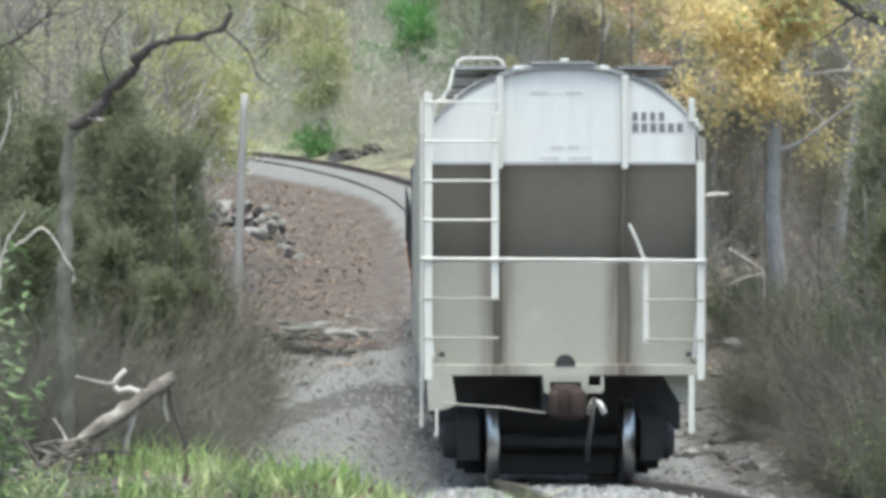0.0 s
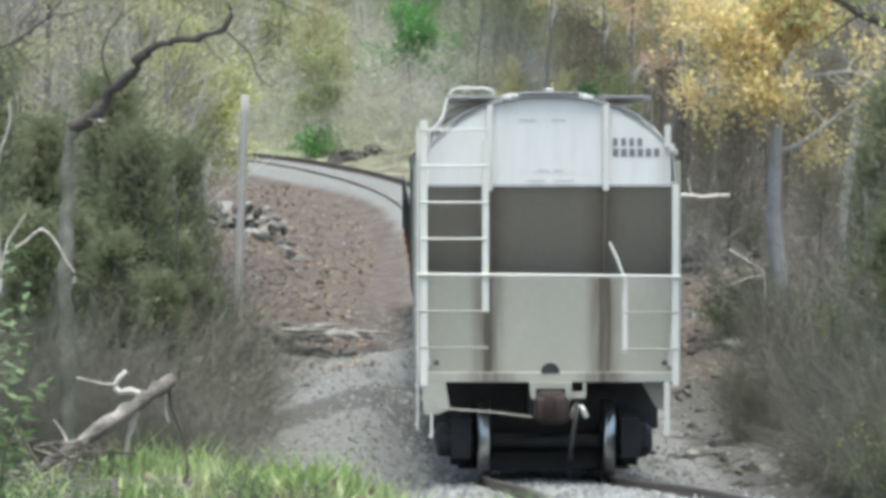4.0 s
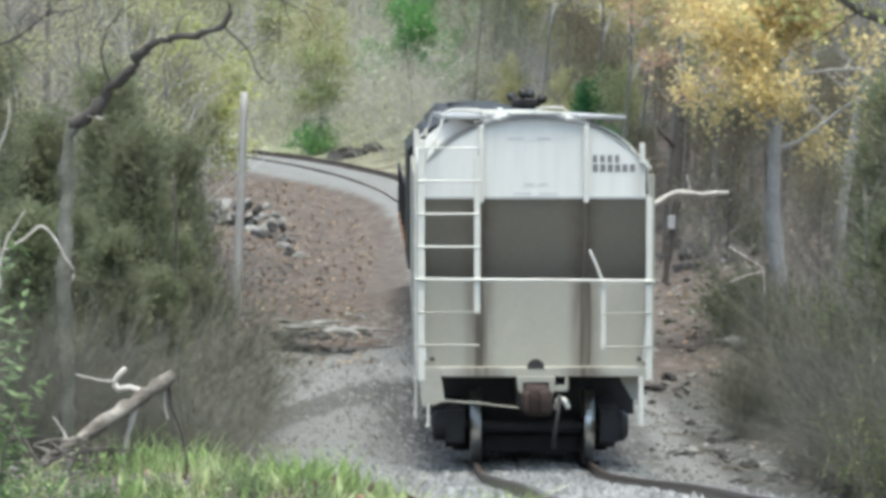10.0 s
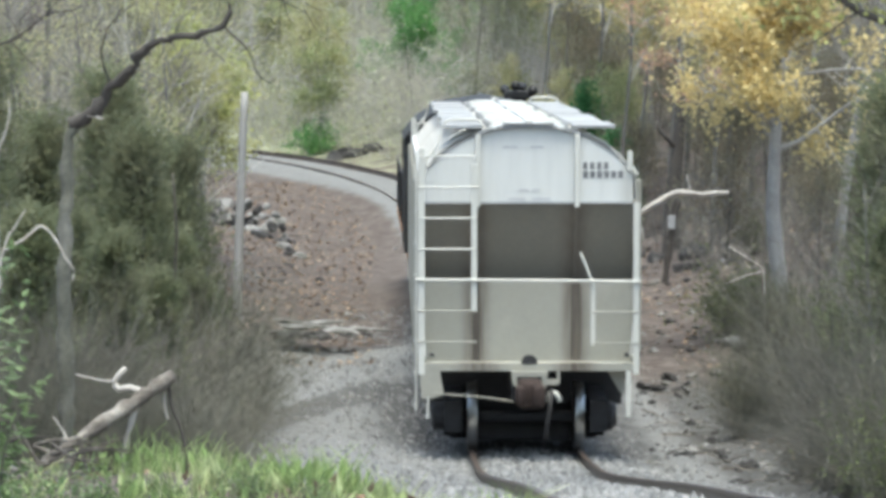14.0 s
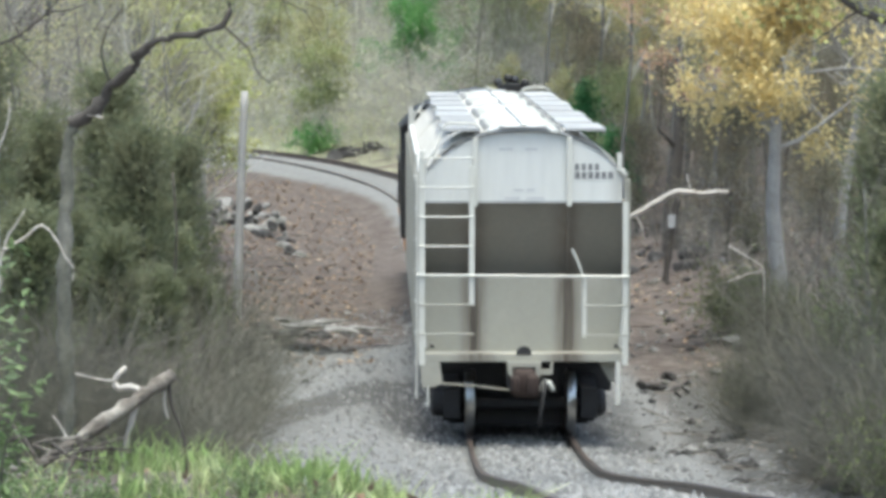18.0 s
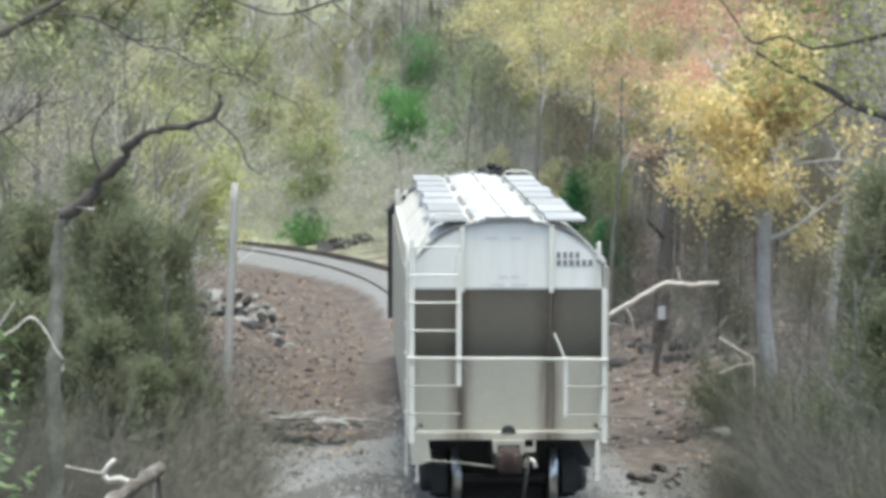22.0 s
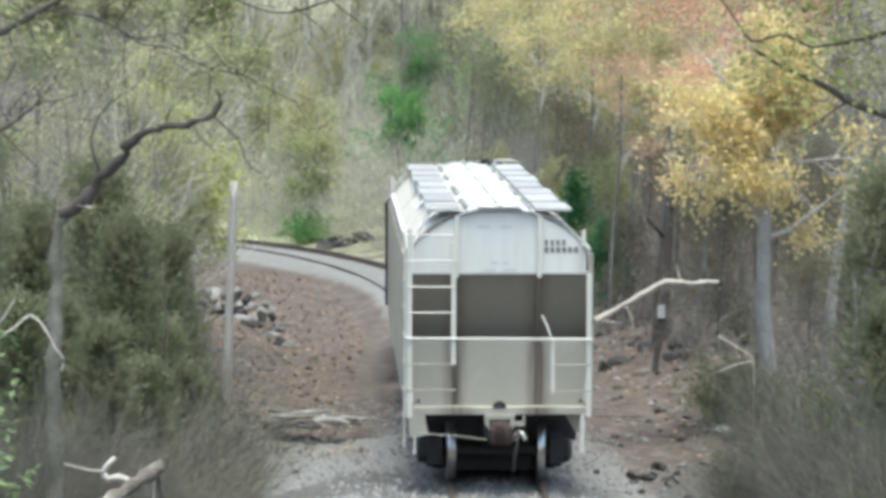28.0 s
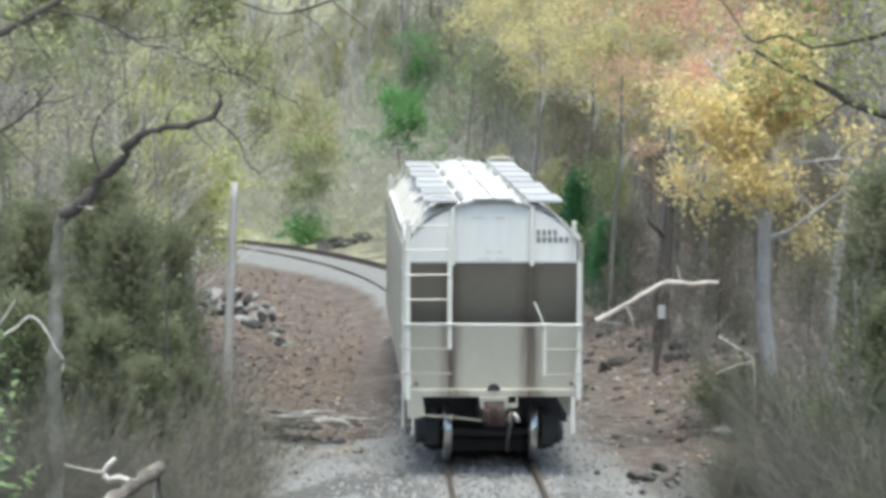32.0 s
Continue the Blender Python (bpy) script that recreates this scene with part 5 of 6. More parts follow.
def debris():
    """Small stones and broken sticks strewn over the banks."""
    rng = np.random.default_rng(25)
    buf = Buf()
    n = 1000
    y = rng.uniform(44, 96, n)
    x = rng.uniform(-7, 9, n) * (0.35 + y / 120)
    z, d = terrain(x, y)
    keep = (np.abs(d) > 2.4) & ((d > 0) | ((y > 58) & (rng.uniform(size=n) < 0.3)))
    at = np.stack([x, y, z + 0.015], 1)[keep]
    a = rng.uniform(0, 6.28, len(at))
    half = np.stack([np.cos(a), np.sin(a), rng.normal(size=len(at)) * 0.12], 1) * rng.uniform(0.1, 0.7, (len(at), 1))
    buf.stems(np.stack([at - half, at + np.array([0, 0, 0.02]), at + half], 1), rng.uniform(0.008, 0.025, len(at)), np.full(len(at), 0.006))
    tagged(buf.make("fallen_twigs", [LOGWOOD]), "grey broken sticks strewn over the banks", "sticks", kind="stuff")
    base = np.array([(1, 0, 0), (-1, 0, 0), (0, 1, 0), (0, -1, 0), (0, 0, 1), (0, 0, -1)], float)
    tri = [(0, 2, 4), (2, 1, 4), (1, 3, 4), (3, 0, 4), (2, 0, 5), (1, 2, 5), (3, 1, 5), (0, 3, 5)]
    pick = at[rng.permutation(len(at))[:640]] + rng.normal(size=(min(640, len(at)), 3)) * np.array([0.4, 0.4, 0])
    pick[:, 2] = terrain(pick[:, 0], pick[:, 1])[0] + 0.02
    v = base[None] * rng.uniform(0.05, 0.16, (len(pick), 1, 1)) * rng.uniform(0.6, 1.2, (len(pick), 6, 3)) * np.array([1, 1, 0.6]) + pick[:, None]
    faces = [(6 * i + p, 6 * i + q, 6 * i + t) for i in range(len(pick)) for p, q, t in tri]
    shade = np.repeat((rng.uniform(size=len(pick)) < 0.5).astype(int), 8).tolist()
    tagged(link("loose_stones", v.reshape(-1, 3).tolist(), faces, [ROCK, DARKROCK], index=shade), "loose grey stones on the banks", "stones", kind="stuff")


debris()


def grass():
    rng = np.random.default_rng(23)
    buf = Buf()
    n = 16000
    y = rng.uniform(11.5, 22.5, n)
    x = rng.uniform(-0.14, 0.03, n) * y + rng.normal(size=n) * 0.1
    z, d = terrain(x, y)
    thick = np.where(x / y < -0.095, 0.42, 0.1)
    keep = (d < -0.95) & (np.array([noise.noise((a * 1.7, b * 1.3, 2.0)) for a, b in zip(x, y)]) > thick + rng.normal(size=n) * 0.16)
    x, y, z = x[keep], y[keep], z[keep]
    n = len(x)
    h = rng.uniform(0.06, 0.34, n) ** 1.3 * 1.15
    base = np.stack([x, y, z - 0.01], 1)
    lean = rng.normal(size=(n, 2)) * 0.3
    mid = base + np.stack([lean[:, 0] * h * 0.3, lean[:, 1] * h * 0.3, h * 0.6], 1)
    end = base + np.stack([lean[:, 0] * h * 1.2, lean[:, 1] * h * 1.2, h], 1)
    buf.stems(np.stack([base, mid, end], 1), rng.uniform(0.003, 0.006, n), np.full(n, 0.001))
    pick = rng.uniform(size=n) < 0.35
    buf.leaves(base[pick] + np.array([0, 0, 0.05]), 0.12, 0.03, rng, 0, np.repeat(np.array([[0, 0, 0.9]]), pick.sum(), 0))
    dead = base[::6]
    buf.leaves(dead + rng.normal(size=dead.shape) * np.array([0.1, 0.1, 0.01]), 0.1, 0.05, rng, 1)
    tagged(buf.make("grass", [GRASS, DRY]), "bright green spring grass on the verge", "grass", kind="stuff")


grass()


# ---- single things ----
def stick(top, name, pts, r0, r1, mat, label="", sides=8, rough=0.12):
    P = [Vector(p) for p in pts]
    fine, _ = spline([tuple(p) for p in P], max(0.03, (P[-1] - P[0]).length / (14 if rough < 0.15 else 30)))
    rng = np.random.default_rng(len(pts) * 7 + int(abs(P[0].x) * 100))
    fine = fine + rng.normal(size=fine.shape) * r0 * rough
    buf = Buf()
    buf.tube(fine, np.linspace(r0, r1, len(fine)) * (1 + rough * rng.normal(size=len(fine))), sides)
    ob = buf.make(name, [mat], top, label, True)
    return ob


def leaning_tree():
    """The near tree whose heavy limb reaches over the bushes."""
    x, y = -3.55, 32
    top = tagged(new("limbed_tree"), "grey tree with a heavy crooked dark limb", "tree")
    g = ground_z(x, y)
    stick(top, "trunk", [(x + 0.05, y, g - 0.2), (x, y, -1.6), (-3.52, 32.00, -0.42), (-3.50, 32.00, 0.05), (-3.45, 32.00, 0.17)], 0.074, 0.06, MOSSBARK, "grey mossy trunk", 12, 0.16)
    stick(top, "limb", [(-3.47, 32.00, 0.15), (-3.24, 31.90, 0.29), (-3.07, 31.80, 0.50), (-2.89, 31.70, 0.67), (-2.72, 31.60, 0.86), (-2.47, 31.50, 0.93), (-2.20, 31.40, 0.98), (-2.00, 31.30, 1.04), (-1.95, 31.30, 1.23)], 0.068, 0.024, DARKBARK, "heavy dark crooked limb", 9, 0.2)
    for a, e, f in (((-2.72, 31.60, 0.86), (-2.65, 31.50, 0.99), (-2.68, 31.50, 1.20)), ((-2.89, 31.70, 0.67), (-2.74, 31.60, 0.64), (-2.52, 31.50, 0.52)), ((-2.20, 31.40, 0.98), (-2.14, 31.40, 0.86), (-1.99, 31.40, 0.73)), ((-2.47, 31.50, 0.93), (-2.42, 31.40, 1.09), (-2.25, 31.40, 1.24))):
        stick(top, "branch", [a, e, f], 0.011, 0.004, MOSSBARK)
    stick(top, "branch", [(-3.07, 31.80, 0.50), (-3.16, 31.70, 0.79), (-3.07, 31.60, 1.07), (-2.87, 31.60, 1.25)], 0.014, 0.005, DARKBARK)
    stick(top, "branch", [(-2.00, 31.30, 1.04), (-1.78, 31.30, 0.83), (-1.70, 31.30, 0.62), (-1.57, 31.30, 0.52)], 0.01, 0.004, DARKBARK)
    stick(top, "snag", [(-3.47, 32.00, 0.18), (-3.34, 31.90, 0.24), (-3.16, 31.80, 0.21)], 0.022, 0.012, DEADWOOD, "bleached broken stub")
    rng = np.random.default_rng(3)
    tw, lf, at = Buf(), Buf(), []
    for k in range(110):
        p = np.array([rng.uniform(-4.3, -1.2), 32.3 + rng.normal() * 0.5, rng.uniform(0.6, 3.1)])
        q = p + rng.normal(size=3) * 0.16
        tw.stems([[p, (p + q) / 2 + rng.normal(size=3) * 0.03, q]], [0.005], [0.002])
        at += [q + rng.normal(size=3) * 0.06 for _ in range(2)]
    tagged(tw.make("twig_crown", [DARKBARK], top), kind="stuff")
    lf.leaves(at, 0.04, 0.03, rng)
    tagged(lf.make("foliage", [LEAF_OLIVE], top), kind="stuff")


leaning_tree()


def edge_tree():
    """A tree just out of view whose thin boughs cross the top of the scene."""
    top = tagged(new("overhanging_tree"), "grey tree with thin dark boughs and few leaves", "tree")
    x, y = -4.76, 33.0
    stick(top, "trunk", [(x, y, ground_z(x, y) - 0.2), (x + 0.05, y, -1), (-4.71, 33.00, 1.04), (-4.82, 33.00, 2.45), (-4.93, 33.00, 3.54)], 0.12, 0.06, MOSSBARK, "", 10)
    stick(top, "limb", [(-4.72, 33.00, 0.82), (-4.44, 33.00, 0.88), (-4.16, 33.00, 0.97), (-3.94, 33.00, 1.12), (-3.76, 33.00, 1.25)], 0.03, 0.01, DARKBARK)
    stick(top, "limb", [(-4.77, 33.00, 1.69), (-4.38, 33.00, 1.83), (-4.03, 33.00, 1.97), (-3.78, 33.00, 2.13), (-3.40, 33.00, 2.32)], 0.045, 0.018, DARKBARK)
    stick(top, "branch", [(-3.78, 33.00, 2.13), (-3.29, 33.00, 2.06), (-2.97, 33.00, 1.91), (-2.80, 33.00, 1.79), (-2.56, 33.00, 1.77), (-2.35, 33.00, 1.65), (-2.09, 33.00, 1.55), (-1.83, 33.00, 1.50), (-1.55, 33.00, 1.35), (-1.30, 33.00, 1.23)], 0.012, 0.005, DARKBARK)
    stick(top, "branch", [(-1.83, 33.00, 1.50), (-1.71, 33.00, 1.69), (-1.55, 33.00, 1.96)], 0.008, 0.004, DARKBARK)
    stick(top, "branch", [(-3.40, 33.00, 2.32), (-2.64, 33.00, 2.53), (-1.98, 33.00, 2.26), (-1.55, 33.00, 2.10), (-1.22, 33.00, 2.14), (-0.78, 33.00, 2.29), (-0.24, 33.00, 2.34)], 0.006, 0.012, DARKBARK)
    rng = np.random.default_rng(6)
    tw, at = Buf(), []
    # crooked side branches off the boughs
    boughs = [[(-4.44, 0.88), (-4.16, 0.97), (-3.94, 1.12), (-3.76, 1.25)], [(-4.38, 1.83), (-4.03, 1.97), (-3.78, 2.13), (-3.40, 2.32)],
              [(-3.29, 2.06), (-2.97, 1.91), (-2.56, 1.77), (-2.09, 1.55), (-1.83, 1.50), (-1.55, 1.35)], [(-2.64, 2.53), (-1.98, 2.26), (-1.22, 2.14), (-0.78, 2.29)]]
    for k in range(44):
        run = boughs[k % 4]
        j = int(rng.integers(len(run) - 1))
        f = rng.uniform()
        p = np.array([run[j][0] * (1 - f) + run[j + 1][0] * f, 33.0, run[j][1] * (1 - f) + run[j + 1][1] * f])
        d = np.array([rng.normal() * 0.7 + 0.3, rng.normal() * 0.3, rng.normal() * 0.8])
        line = [p]
        for i in range(4):
            d = d + rng.normal(size=3) * 0.5
            line.append(line[-1] + d / np.linalg.norm(d) * rng.uniform(0.08, 0.2))
        tw.tube(line, np.linspace(0.008, 0.003, 5), 4)
        at += [line[-1] + rng.normal(size=3) * 0.07 for _ in range(4)] + [line[3] + rng.normal(size=3) * 0.07 for _ in range(3)]
    for k in range(160):
        p = np.array([rng.uniform(-4.4, -1.0), 33 + rng.normal() * 0.5, rng.uniform(0.9, 2.9)])
        q = p + rng.normal(size=3) * 0.16
        tw.stems([[p, (p + q) / 2 + rng.normal(size=3) * 0.03, q]], [0.005], [0.002])
        at += [q + rng.normal(size=3) * 0.06 for _ in range(2)]
    tagged(tw.make("twig_crown", [DARKBARK], top), kind="stuff")
    lf = Buf()
    lf.leaves(at, 0.04, 0.03, rng)
    tagged(lf.make("foliage", [LEAF_OLIVE], top), kind="stuff")


edge_tree()


def overhang():
    """The tree off to one side whose boughs hang over the line, with an added shading crown."""
    top = tagged(new("overhanging_tree"), "dark-limbed tree with yellow-green leaves over the line", "tree")
    x, y = 6.2, 38.0
    stick(top, "trunk", [(x, y, ground_z(x, y) - 0.2), (x, y, -1), (x - 0.1, y, 1.2), (x - 0.3, y, 3.6), (x - 0.4, y, 5.5)], 0.17, 0.09, BARK, "", 12)
    stick(top, "limb", [(x - 0.2, y, 1.0), (5.37, 38.00, 1.19), (5.05, 38.00, 1.27), (4.61, 38.00, 1.44), (4.29, 38.00, 1.63), (3.90, 38.00, 1.81), (3.55, 38.00, 2.01)], 0.07, 0.014, DARKBARK, "", 8)
    stick(top, "limb", [(x - 0.25, y, 2.3), (5.37, 38.00, 2.26), (4.92, 38.00, 2.16), (4.49, 38.00, 2.07), (4.21, 38.00, 2.03)], 0.04, 0.012, DARKBARK, "", 8)
    stick(top, "branch", [(4.21, 38.00, 2.03), (3.87, 38.00, 2.17), (3.55, 38.00, 2.10), (3.36, 38.00, 2.35), (3.18, 38.00, 2.60)], 0.016, 0.008, DARKBARK)
    stick(top, "limb", [(5.25, 38.00, 1.32), (4.75, 38.00, 1.38), (4.56, 38.00, 1.60), (4.31, 38.00, 1.79)], 0.04, 0.012, BARK)
    stick(top, "branch", [(3.90, 38.00, 1.81), (3.99, 38.00, 2.01), (4.07, 38.00, 2.26)], 0.01, 0.004, DARKBARK)
    stick(top, "branch", [(4.61, 38.00, 1.44), (4.12, 38.00, 1.10), (3.99, 38.00, 1.07)], 0.012, 0.005, DARKBARK)
    rng = np.random.default_rng(4)
    tw, lf, at = Buf(), Buf(), []
    # an unseen high crown over the line, added to shade the wagon's end at first
    for k in range(9):
        a = 0.7 * k
        e = np.array([2.3 + 2.3 * math.cos(a), 36.6 + 3.4 * math.sin(a), 6.2 + 0.8 * math.sin(2.3 * k)])
        m = np.array([x - 0.4, y, 5.2]) * 0.5 + e * 0.5 + np.array([0, 0, 0.5])
        stick(top, "limb", [(x - 0.38, y, 4.6 + 0.1 * k), tuple(m), tuple(e)], 0.05, 0.012, DARKBARK)
        for j in range(26):
            p = m + (e - m) * rng.uniform(0.1, 1.15) + rng.normal(size=3) * np.array([0.5, 0.6, 0.3])
            q = p + rng.normal(size=3) * np.array([0.3, 0.3, 0.2])
            tw.stems([[p, (p + q) / 2, q]], [0.006], [0.003])
            at += [q + rng.normal(size=3) * np.array([0.3, 0.35, 0.25]) for _ in range(46)]
    for k in range(300):
        p = np.array([rng.uniform(3.5, 5.4), 38 + rng.normal() * 0.5, rng.uniform(1.35, 3.6)])
        q = p + rng.normal(size=3) * 0.2
        tw.stems([[p, (p + q) / 2 + rng.normal(size=3) * 0.03, q]], [0.005], [0.002])
        at += [q + rng.normal(size=3) * 0.12 for _ in range(6)]
    tagged(tw.make("twig_crown", [DARKBARK], top), kind="stuff")
    lf.leaves(at, 0.075, 0.06, rng)
    tagged(lf.make("foliage", [LEAF_BOUGH], top), kind="stuff")


overhang()


def pole():
    x, y = -4.04, 68
    g = ground_z(x, y)
    top = tagged(new("wooden_pole"), "silvery weathered wooden pole standing by the line", "pole")
    stick(top, "shaft", [(x - 0.06, y, g - 0.2), (x, y, g + 2), (x + 0.1, y, 0.98)], 0.09, 0.075, POLEWOOD, "", 12, 0.03)


pole()


def bleached_branch():
    top = tagged(new("fallen_branch"), "bleached bare branch caught across a leaning post", "branch")
    stick(top, "limb", [(3.68, 77.10, -2.05), (4.32, 77.10, -1.67), (4.89, 77.10, -1.35), (5.30, 77.10, -1.16), (5.85, 77.10, -1.20), (6.44, 77.10, -1.15)], 0.075, 0.05, DEADWOOD, "", 9)
    stick(top, "twig", [(3.68, 77.10, -2.05), (4.02, 77.00, -2.06), (4.25, 77.00, -2.09)], 0.02, 0.01, DEADWOOD)
    stick(top, "twig", [(4.32, 77.10, -1.67), (4.46, 77.00, -1.91), (4.53, 77.00, -2.23)], 0.025, 0.012, DEADWOOD)
    stick(top, "twig", [(5.49, 77.10, -0.76), (5.55, 77.10, -1.02), (5.62, 77.10, -1.18)], 0.02, 0.02, DEADWOOD)
    post = tagged(new("marker_post"), "leaning dark wooden marker post with a small pale plate", "post")
    x, y = 4.97, 77
    stick(post, "shaft", [(x, y, ground_z(x, y) - 0.2), (5.06, 77.00, -2.67), (5.25, 77.00, -1.42), (5.30, 77.00, -1.32)], 0.075, 0.07, DARKBARK, "", 8)
    part("plate", box(-0.085, 0.085, -0.012, 0.012, -0.15, 0.15, 0.008), GALV, post, "small pale marker plate").location = (5.14, 76.88, -1.82)
    twig = tagged(new("dry_stick"), "pale bent dry stick on the bank", "stick")
    stick(twig, "shaft", [(5.01, 60.00, -1.85), (5.36, 60.00, -2.06), (5.63, 60.00, -2.26), (5.31, 60.00, -2.36), (4.97, 60.00, -2.50)], 0.018, 0.01, DEADWOOD)
    stick(twig, "shaft", [(5.63, 60.00, -2.26), (5.67, 60.05, ground_z(5.67, 60.05) - 0.05)], 0.018, 0.02, DEADWOOD)


bleached_branch()


def driftwood():
    top = tagged(new("fallen_log"), "weathered fallen log with bleached stubs in the grass", "log")
    x, y = -2.24, 18
    stick(top, "shaft", [(x, y, ground_z(x, y) + 0.02), (-1.93, 18.10, -1.58), (-1.76, 18.20, -1.47), (-1.61, 18.30, -1.36), (-1.46, 18.40, -1.27)], 0.03, 0.042, LOGWOOD, "grey weathered log", 10, 0.16)
    stick(top, "stub", [(-1.60, 18.30, -1.35), (-1.68, 18.30, -1.32), (-1.74, 18.30, -1.33), (-1.76, 18.30, -1.28), (-1.70, 18.30, -1.22)], 0.018, 0.014, DEADWOOD, "bleached crooked stub")
    stick(top, "twig", [(-1.76, 18.30, -1.29), (-1.84, 18.30, -1.28), (-1.97, 18.30, -1.25)], 0.006, 0.003, DEADWOOD)
    stick(top, "prop", [(-1.62, 18.30, -1.38), (-1.67, 18.30, -1.50), (-1.70, 18.30, -1.66), (-1.72, 18.30, -1.84)], 0.017, 0.012, DEADWOOD)
    stick(top, "prop", [(-1.48, 18.40, -1.31), (-1.46, 18.40, -1.43), (-1.40, 18.40, -1.60), (-1.38, 18.40, -1.82)], 0.011, 0.006, DARKBARK)
    stick(top, "twig", [(-1.50, 18.40, -1.34), (-1.50, 18.40, -1.43), (-1.48, 18.40, -1.50)], 0.01, 0.006, DEADWOOD)
    stick(top, "twig", [(-1.99, 18.10, -1.59), (-2.03, 18.10, -1.51), (-2.07, 18.10, -1.46)], 0.008, 0.004, DEADWOOD)
    pile = tagged(new("dead_sticks"), "tangle of grey dead sticks in the grass", "sticks")
    for a, b, c in (((-2.32, 17.50, -1.30), (-2.21, 17.50, -1.45), (-2.09, 17.50, -1.73)), ((-2.24, 17.50, -1.68), (-2.09, 17.50, -1.71), (-1.89, 17.50, -1.79)), ((-2.15, 17.50, -1.53), (-2.06, 17.50, -1.68), (-2.02, 17.50, -1.82)), ((-2.21, 17.50, -1.76), (-2.01, 17.50, -1.72), (-1.82, 17.50, -1.69)), ((-2.12, 17.50, -1.73), (-1.95, 17.50, -1.79), (-1.75, 17.50, -1.76)), ((-1.92, 17.50, -1.73), (-1.90, 17.50, -1.65), (-1.83, 17.50, -1.53)), ((-2.30, 17.50, -1.79), (-2.12, 17.50, -1.73), (-2.01, 17.50, -1.59))):
        stick(pile, "stick", [a, b, c], 0.013, 0.007, LOGWOOD)
    rng = np.random.default_rng(31)
    for k in range(18):
        a = np.array([rng.uniform(-2.35, -1.95), 17.3 + rng.normal() * 0.25, rng.uniform(-1.75, -1.5)])
        turn, run = rng.uniform(-0.7, 0.7), rng.uniform(0.2, 0.5)
        b = a + np.array([math.cos(turn) * run, rng.normal() * 0.06, math.sin(turn) * run * 0.6])
        stick(pile, "stick", [tuple(a), tuple((a + b) / 2 + rng.normal(size=3) * 0.02), tuple(b)], rng.uniform(0.006, 0.012), 0.004, (LOGWOOD, LOGWOOD, DARKBARK)[k % 3], sides=6)
    snag = tagged(new("dead_shrub"), "dead shrub with bleached broken twigs", "shrub")
    x, y = -2.62, 20
    stick(snag, "stem", [(x, y, ground_z(x, y) - 0.05), (-2.63, 20.00, -1.16), (-2.57, 20.00, -0.64), (-2.51, 20.00, -0.51), (-2.44, 20.00, -0.40)], 0.013, 0.005, DEADWOOD)
    stick(snag, "twig", [(-2.57, 20.00, -0.64), (-2.46, 20.00, -0.58), (-2.35, 20.00, -0.50), (-2.27, 20.00, -0.57), (-2.21, 20.00, -0.68), (-2.16, 20.00, -0.75), (-2.17, 20.00, -0.82)], 0.009, 0.005, DEADWOOD, "bleached twig")
    stick(snag, "twig", [(-2.59, 20.00, -0.89), (-2.61, 20.00, -0.17), (-2.55, 20.00, 0.07), (-2.53, 20.00, 0.17), (-2.54, 20.00, 0.24)], 0.008, 0.005, DEADWOOD)
    low = shrub("weed_clump", "low leafy green weed clump in the grass", 92, 0.5, 0.6, BRUSH, LEAF_NEAR, 14, 4, (0.05, 0.025), 4)
    for px, yy, s in ((-1.85, 15.5, 0.6), (-1.62, 16, 0.5), (-0.99, 17, 0.45), (-1.77, 13.5, 0.9), (-1.28, 16, 0.4), (-0.63, 17, 0.4)):
        plant(low, px, yy, 90 * s * px, s)


driftwood()


def leafy_shrub():
    """The elder-like shrub at the verge: arching stems with whorls of long leaflets."""
    rng = np.random.default_rng(12)
    top = tagged(new("leafy_shrub"), "near shrub with bright fresh green leaves", "shrub")
    leaf, at, out = Buf(), [], []
    for k in range(13):
        bx, by = rng.uniform(-2.1, -1.88), 14.5 + rng.normal() * 0.2
        foot = np.array([bx, by, ground_z(bx, by) - 0.03])
        tip = np.array([rng.uniform(-2.05, -1.72), by + rng.normal() * 0.1, rng.uniform(-1.15, -0.42) if k % 3 else rng.uniform(-1.5, -1.2)])
        mid = foot * 0.45 + tip * 0.55 + np.array([-0.05, 0, 0.08])
        stick(top, "stem", [tuple(foot), tuple(mid), tuple(tip)], 0.008, 0.003, BRUSH, sides=5)
        for j in range(7):
            f = 0.35 + 0.65 * j / 6
            c = (foot * (1 - f) ** 2 + mid * 2 * f * (1 - f) + tip * f * f)
            for i in range(7):
                a = rng.uniform(0, 6.28)
                at.append(c + rng.normal(size=3) * 0.022)
                out.append((math.cos(a), math.sin(a), rng.uniform(-0.3, 0.5)))
    leaf.leaves(at, 0.068, 0.022, rng, 0, out)
    tagged(leaf.make("foliage", [LEAF_NEAR], top), kind="stuff")


leafy_shrub()


def thin_sapling():
    top = tagged(new("dead_sapling"), "thin dark dead sapling among the cedars", "tree")
    stick(top, "trunk", [(-3.42, 43.6, ground_z(-3.42, 43.6) - 0.1), (-3.43, 43.6, -2.2), (-3.4, 43.6, -1.2), (-3.44, 43.6, -0.4)], 0.03, 0.014, DARKBARK)


thin_sapling()


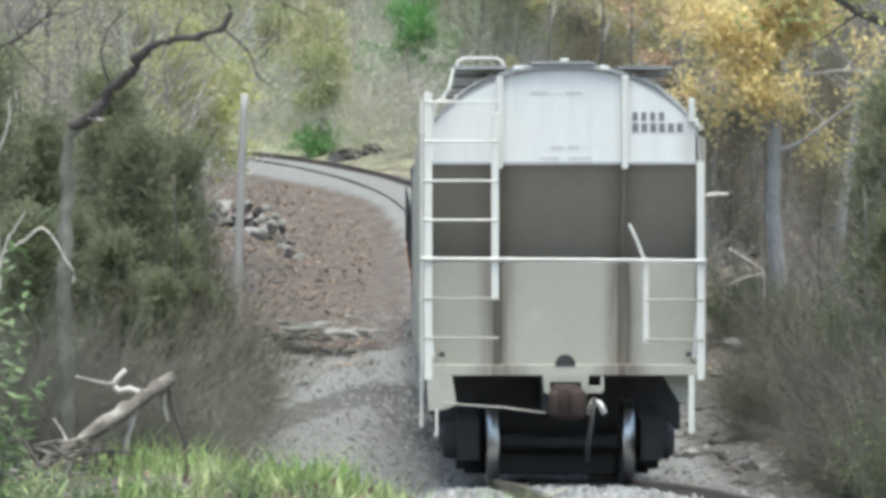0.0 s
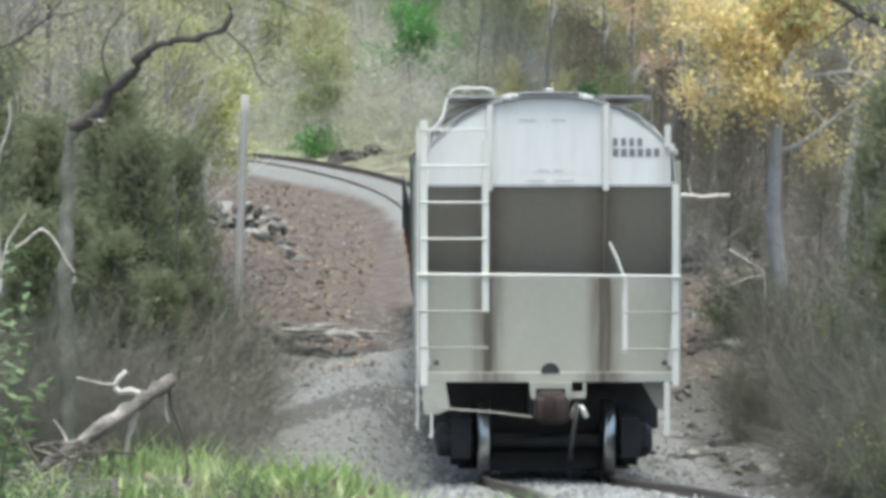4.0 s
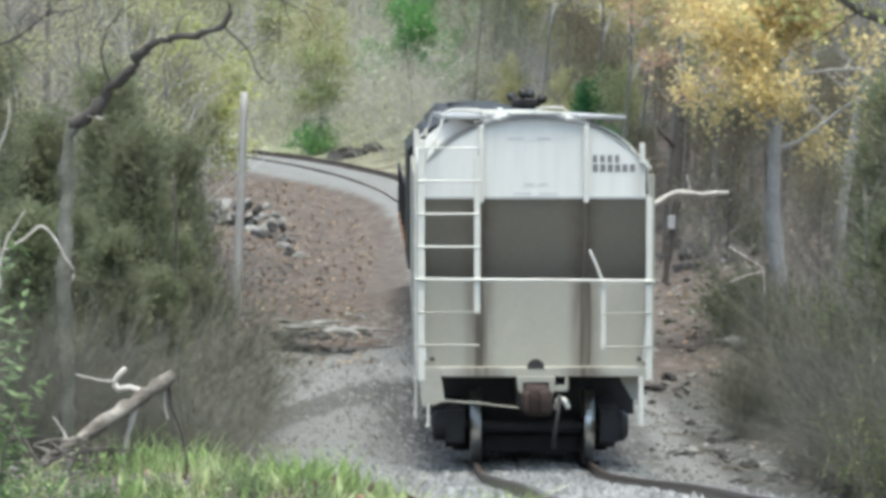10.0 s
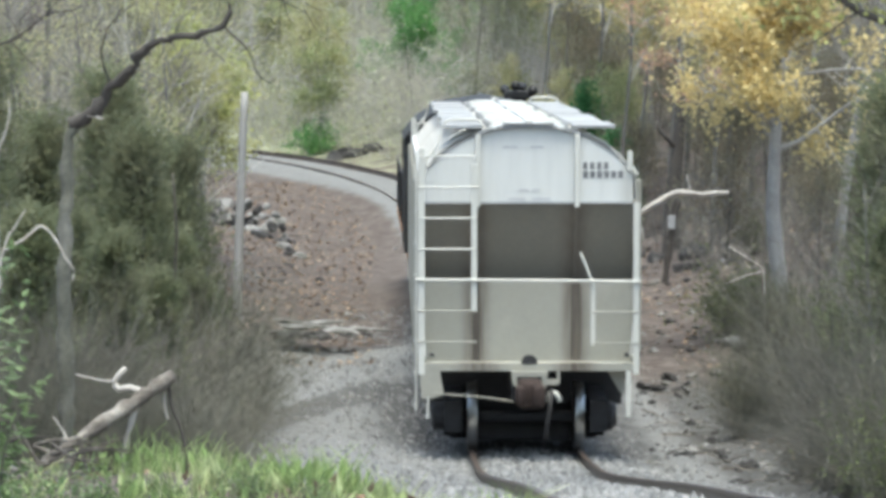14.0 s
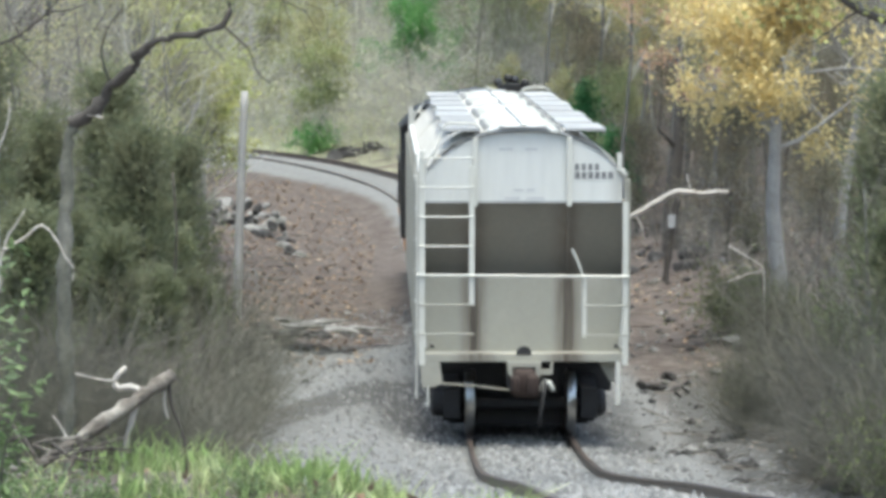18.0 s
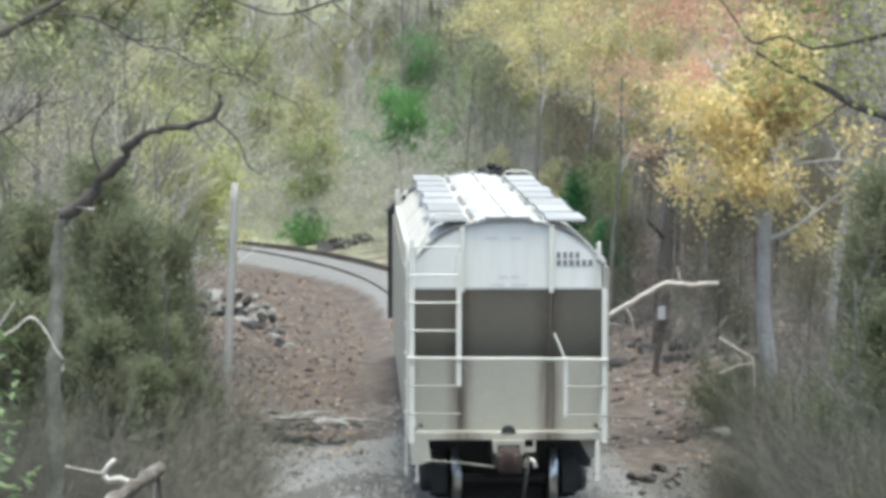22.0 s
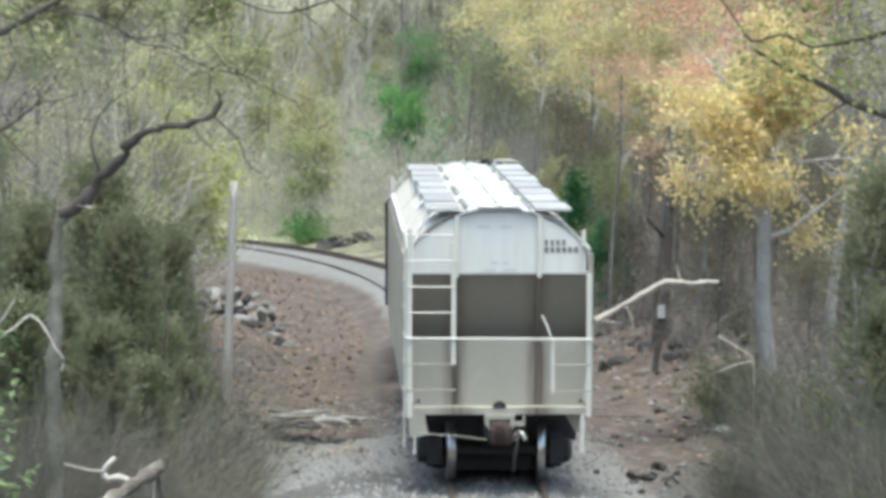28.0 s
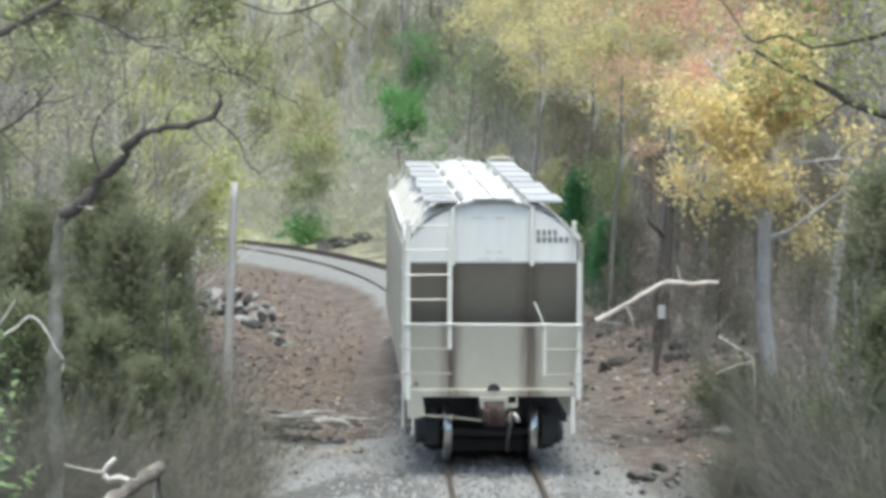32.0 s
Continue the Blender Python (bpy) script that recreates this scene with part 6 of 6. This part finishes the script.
def boulder(seed, size, label, stone, flat=0.6, long=1.0):
    rng = np.random.default_rng(seed)
    bm = bmesh.new()
    bmesh.ops.create_icosphere(bm, subdivisions=2, radius=1)
    for v in bm.verts:
        n = v.co.normalized()
        v.co = n * (1 + 0.32 * noise.noise(n * 1.6 + Vector((seed, 0, 0))) + 0.16 * noise.noise(n * 4 + Vector((0, seed, 0))))
        for k in range(9):
            c = Vector(np.random.default_rng(seed * 9 + k).normal(size=3)).normalized()
            over = v.co.dot(c) - 0.55
            if over > 0:
                v.co -= c * over * 0.95
        v.co = Vector((v.co.x * size * long, v.co.y * size * 0.8, v.co.z * size * flat))
    me = bpy.data.meshes.new("rock")
    bm.to_mesh(me)
    bm.free()
    me.materials.append(stone)
    return tagged(new("rock", me), label, "rock", group="rocks beside the line")


def rocks(kinds, places):
    for i, (x, y, s) in enumerate(places):
        if i < len(kinds):
            stand(kinds[i], x, y, 50 * i, s)
        else:
            again(kinds[i % len(kinds)], x, y, 77 * i, s)


def heap(kinds, places, tip=1.0):
    """Broken stone piled up: each piece lies on the ones below."""
    for i, (x, y, z, s) in enumerate(places):
        m = Matrix.Translation((x, y, z)) @ Euler((0.5 * (i % 3) * tip, 0.3 * (i % 4) * tip, 1.3 * i if tip > 0.5 else 0.35 * math.sin(i * 2.1))).to_matrix().to_4x4() @ Matrix.Diagonal((s, s, s, 1))
        if i < len(kinds):
            kinds[i].matrix_basis = m
        else:
            copy_thing(kinds[i % len(kinds)], m)


heap([boulder(k, 0.34, "pale broken rock in a heap on the bank", ROCK, 0.7) for k in range(11, 14)], [(-6.28, 93.60, -1.67, 0.65), (-5.99, 93.40, -1.91, 0.65), (-5.32, 93.60, -1.70, 0.72), (-4.84, 93.40, -1.79, 0.79), (-5.10, 93.00, -2.12, 0.58), (-4.59, 93.20, -2.00, 0.65), (-5.69, 93.30, -2.03, 0.72), (-5.80, 92.60, -2.49, 0.79), (-4.95, 92.50, -2.44, 0.86), (-4.25, 92.30, -2.53, 0.58), (-5.36, 92.20, -2.63, 0.72)])
# dark pieces stand in for shaded hollows between the pale ones
heap([boulder(k, 0.34, "dark rock for a shaded hollow in the heap on the bank", DARKROCK, 0.7) for k in range(14, 17)], [(-6.38, 93.70, -2.01, 0.79), (-6.10, 93.20, -2.37, 0.79), (-5.56, 93.80, -1.86, 0.86), (-5.09, 93.70, -1.92, 0.86), (-5.26, 93.20, -2.31, 0.86), (-4.67, 93.00, -2.30, 0.79), (-4.35, 92.80, -2.36, 0.72), (-4.04, 92.00, -2.78, 0.58), (-5.77, 93.40, -2.28, 1.01), (-4.71, 92.20, -2.71, 0.65)])
heap([boulder(k, 0.34, "flat grey slab at the ballast's edge", ROCK, 0.26, 1.9) for k in range(21, 24)], [(-3.1, 64.6, -3.6, 0.8), (-2.55, 64.9, -3.52, 0.95), (-1.95, 64.7, -3.6, 0.8), (-2.85, 65.3, -3.45, 0.9), (-2.2, 65.4, -3.46, 0.85), (-1.6, 65.1, -3.58, 0.7), (-2.45, 64.5, -3.68, 0.6), (-1.2, 65.3, -3.6, 0.55)], 0.15)
# dark pieces fill in the shaded gaps under the slabs
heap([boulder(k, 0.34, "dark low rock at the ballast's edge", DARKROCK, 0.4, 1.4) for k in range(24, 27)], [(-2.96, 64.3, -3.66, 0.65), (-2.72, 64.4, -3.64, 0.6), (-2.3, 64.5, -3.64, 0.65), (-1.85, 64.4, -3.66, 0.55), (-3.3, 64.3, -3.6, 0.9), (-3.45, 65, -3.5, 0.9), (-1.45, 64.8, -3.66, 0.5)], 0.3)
heap([boulder(k, 0.3, "small black rock beside the ballast", DARKROCK, 0.6, 1.3) for k in range(31, 34)], [(3.52, 59.5, -4.27, 0.5), (3.75, 59.2, -4.28, 0.42), (4.05, 60.8, -4.2, 0.5), (4.02, 58.4, -4.35, 0.5), (4.12, 52, -4.58, 0.5), (4.05, 49.3, -4.56, 0.62), (4.0, 46.2, -4.46, 0.4)], 0.4)
heap([boulder(k, 0.3, "pale broken stone beside the ballast", ROCK, 0.5) for k in range(34, 36)], [(3.9, 60.1, -4.26, 0.4), (4.2, 59, -4.3, 0.45), (4.15, 57.4, -4.42, 0.4), (4.3, 55.8, -4.45, 0.42), (4.25, 52.6, -4.55, 0.4), (4.2, 50.2, -4.56, 0.38), (3.85, 57.9, -4.42, 0.3)])
rocks([boulder(k, 0.34, "grey mossy rock half sunk beside the line", ROCK, 0.5) for k in range(1, 5)], [(-6.30, 94, 1.5), (-5.95, 95, 1.3), (-5.18, 93, 1.6), (-4.80, 94, 1.3), (-4.22, 90, 1.1), (-3.76, 88, 1), (-5.27, 97, 1.8), (-6.30, 98, 1.5), (-6.29, 92, 1.3), (-4.66, 96, 1.3), (-5.53, 92, 1), (-1.26, 91, 0.4), (5.45, 64, 1), (5.95, 66, 0.9)])
rocks([boulder(k, 0.34, "dark rock on the bank", DARKROCK, 0.7) for k in range(5, 8)], [(4.02, 61, 0.6), (4.07, 59.5, 0.5), (3.71, 59.5, 0.6), (4.27, 60, 0.4), (4.17, 53, 0.5), (4.18, 51, 0.55), (4.04, 80, 1.1), (4.55, 82, 1.2), (3.69, 84, 0.9), (5.22, 84, 1), (-6.58, 94, 1.3), (-6.06, 92, 1.2), (-5.34, 94, 1.3), (-4.95, 91, 1.2), (-4.32, 92, 1), (-3.95, 89, 0.9), (6.24, 82, 1.8), (5.70, 80, 1.5), (-4.04, 126, 1.6), (-3.32, 126.5, 2.4), (-2.60, 127, 2.1), (-3.65, 127, 1.6), (-5.63, 95, 1.2), (-4.77, 92, 1.1), (-3.06, 65.3, 1), (-2.74, 66.5, 0.9), (5.58, 63, 0.9), (-6.36, 96.5, 1)])
motions()
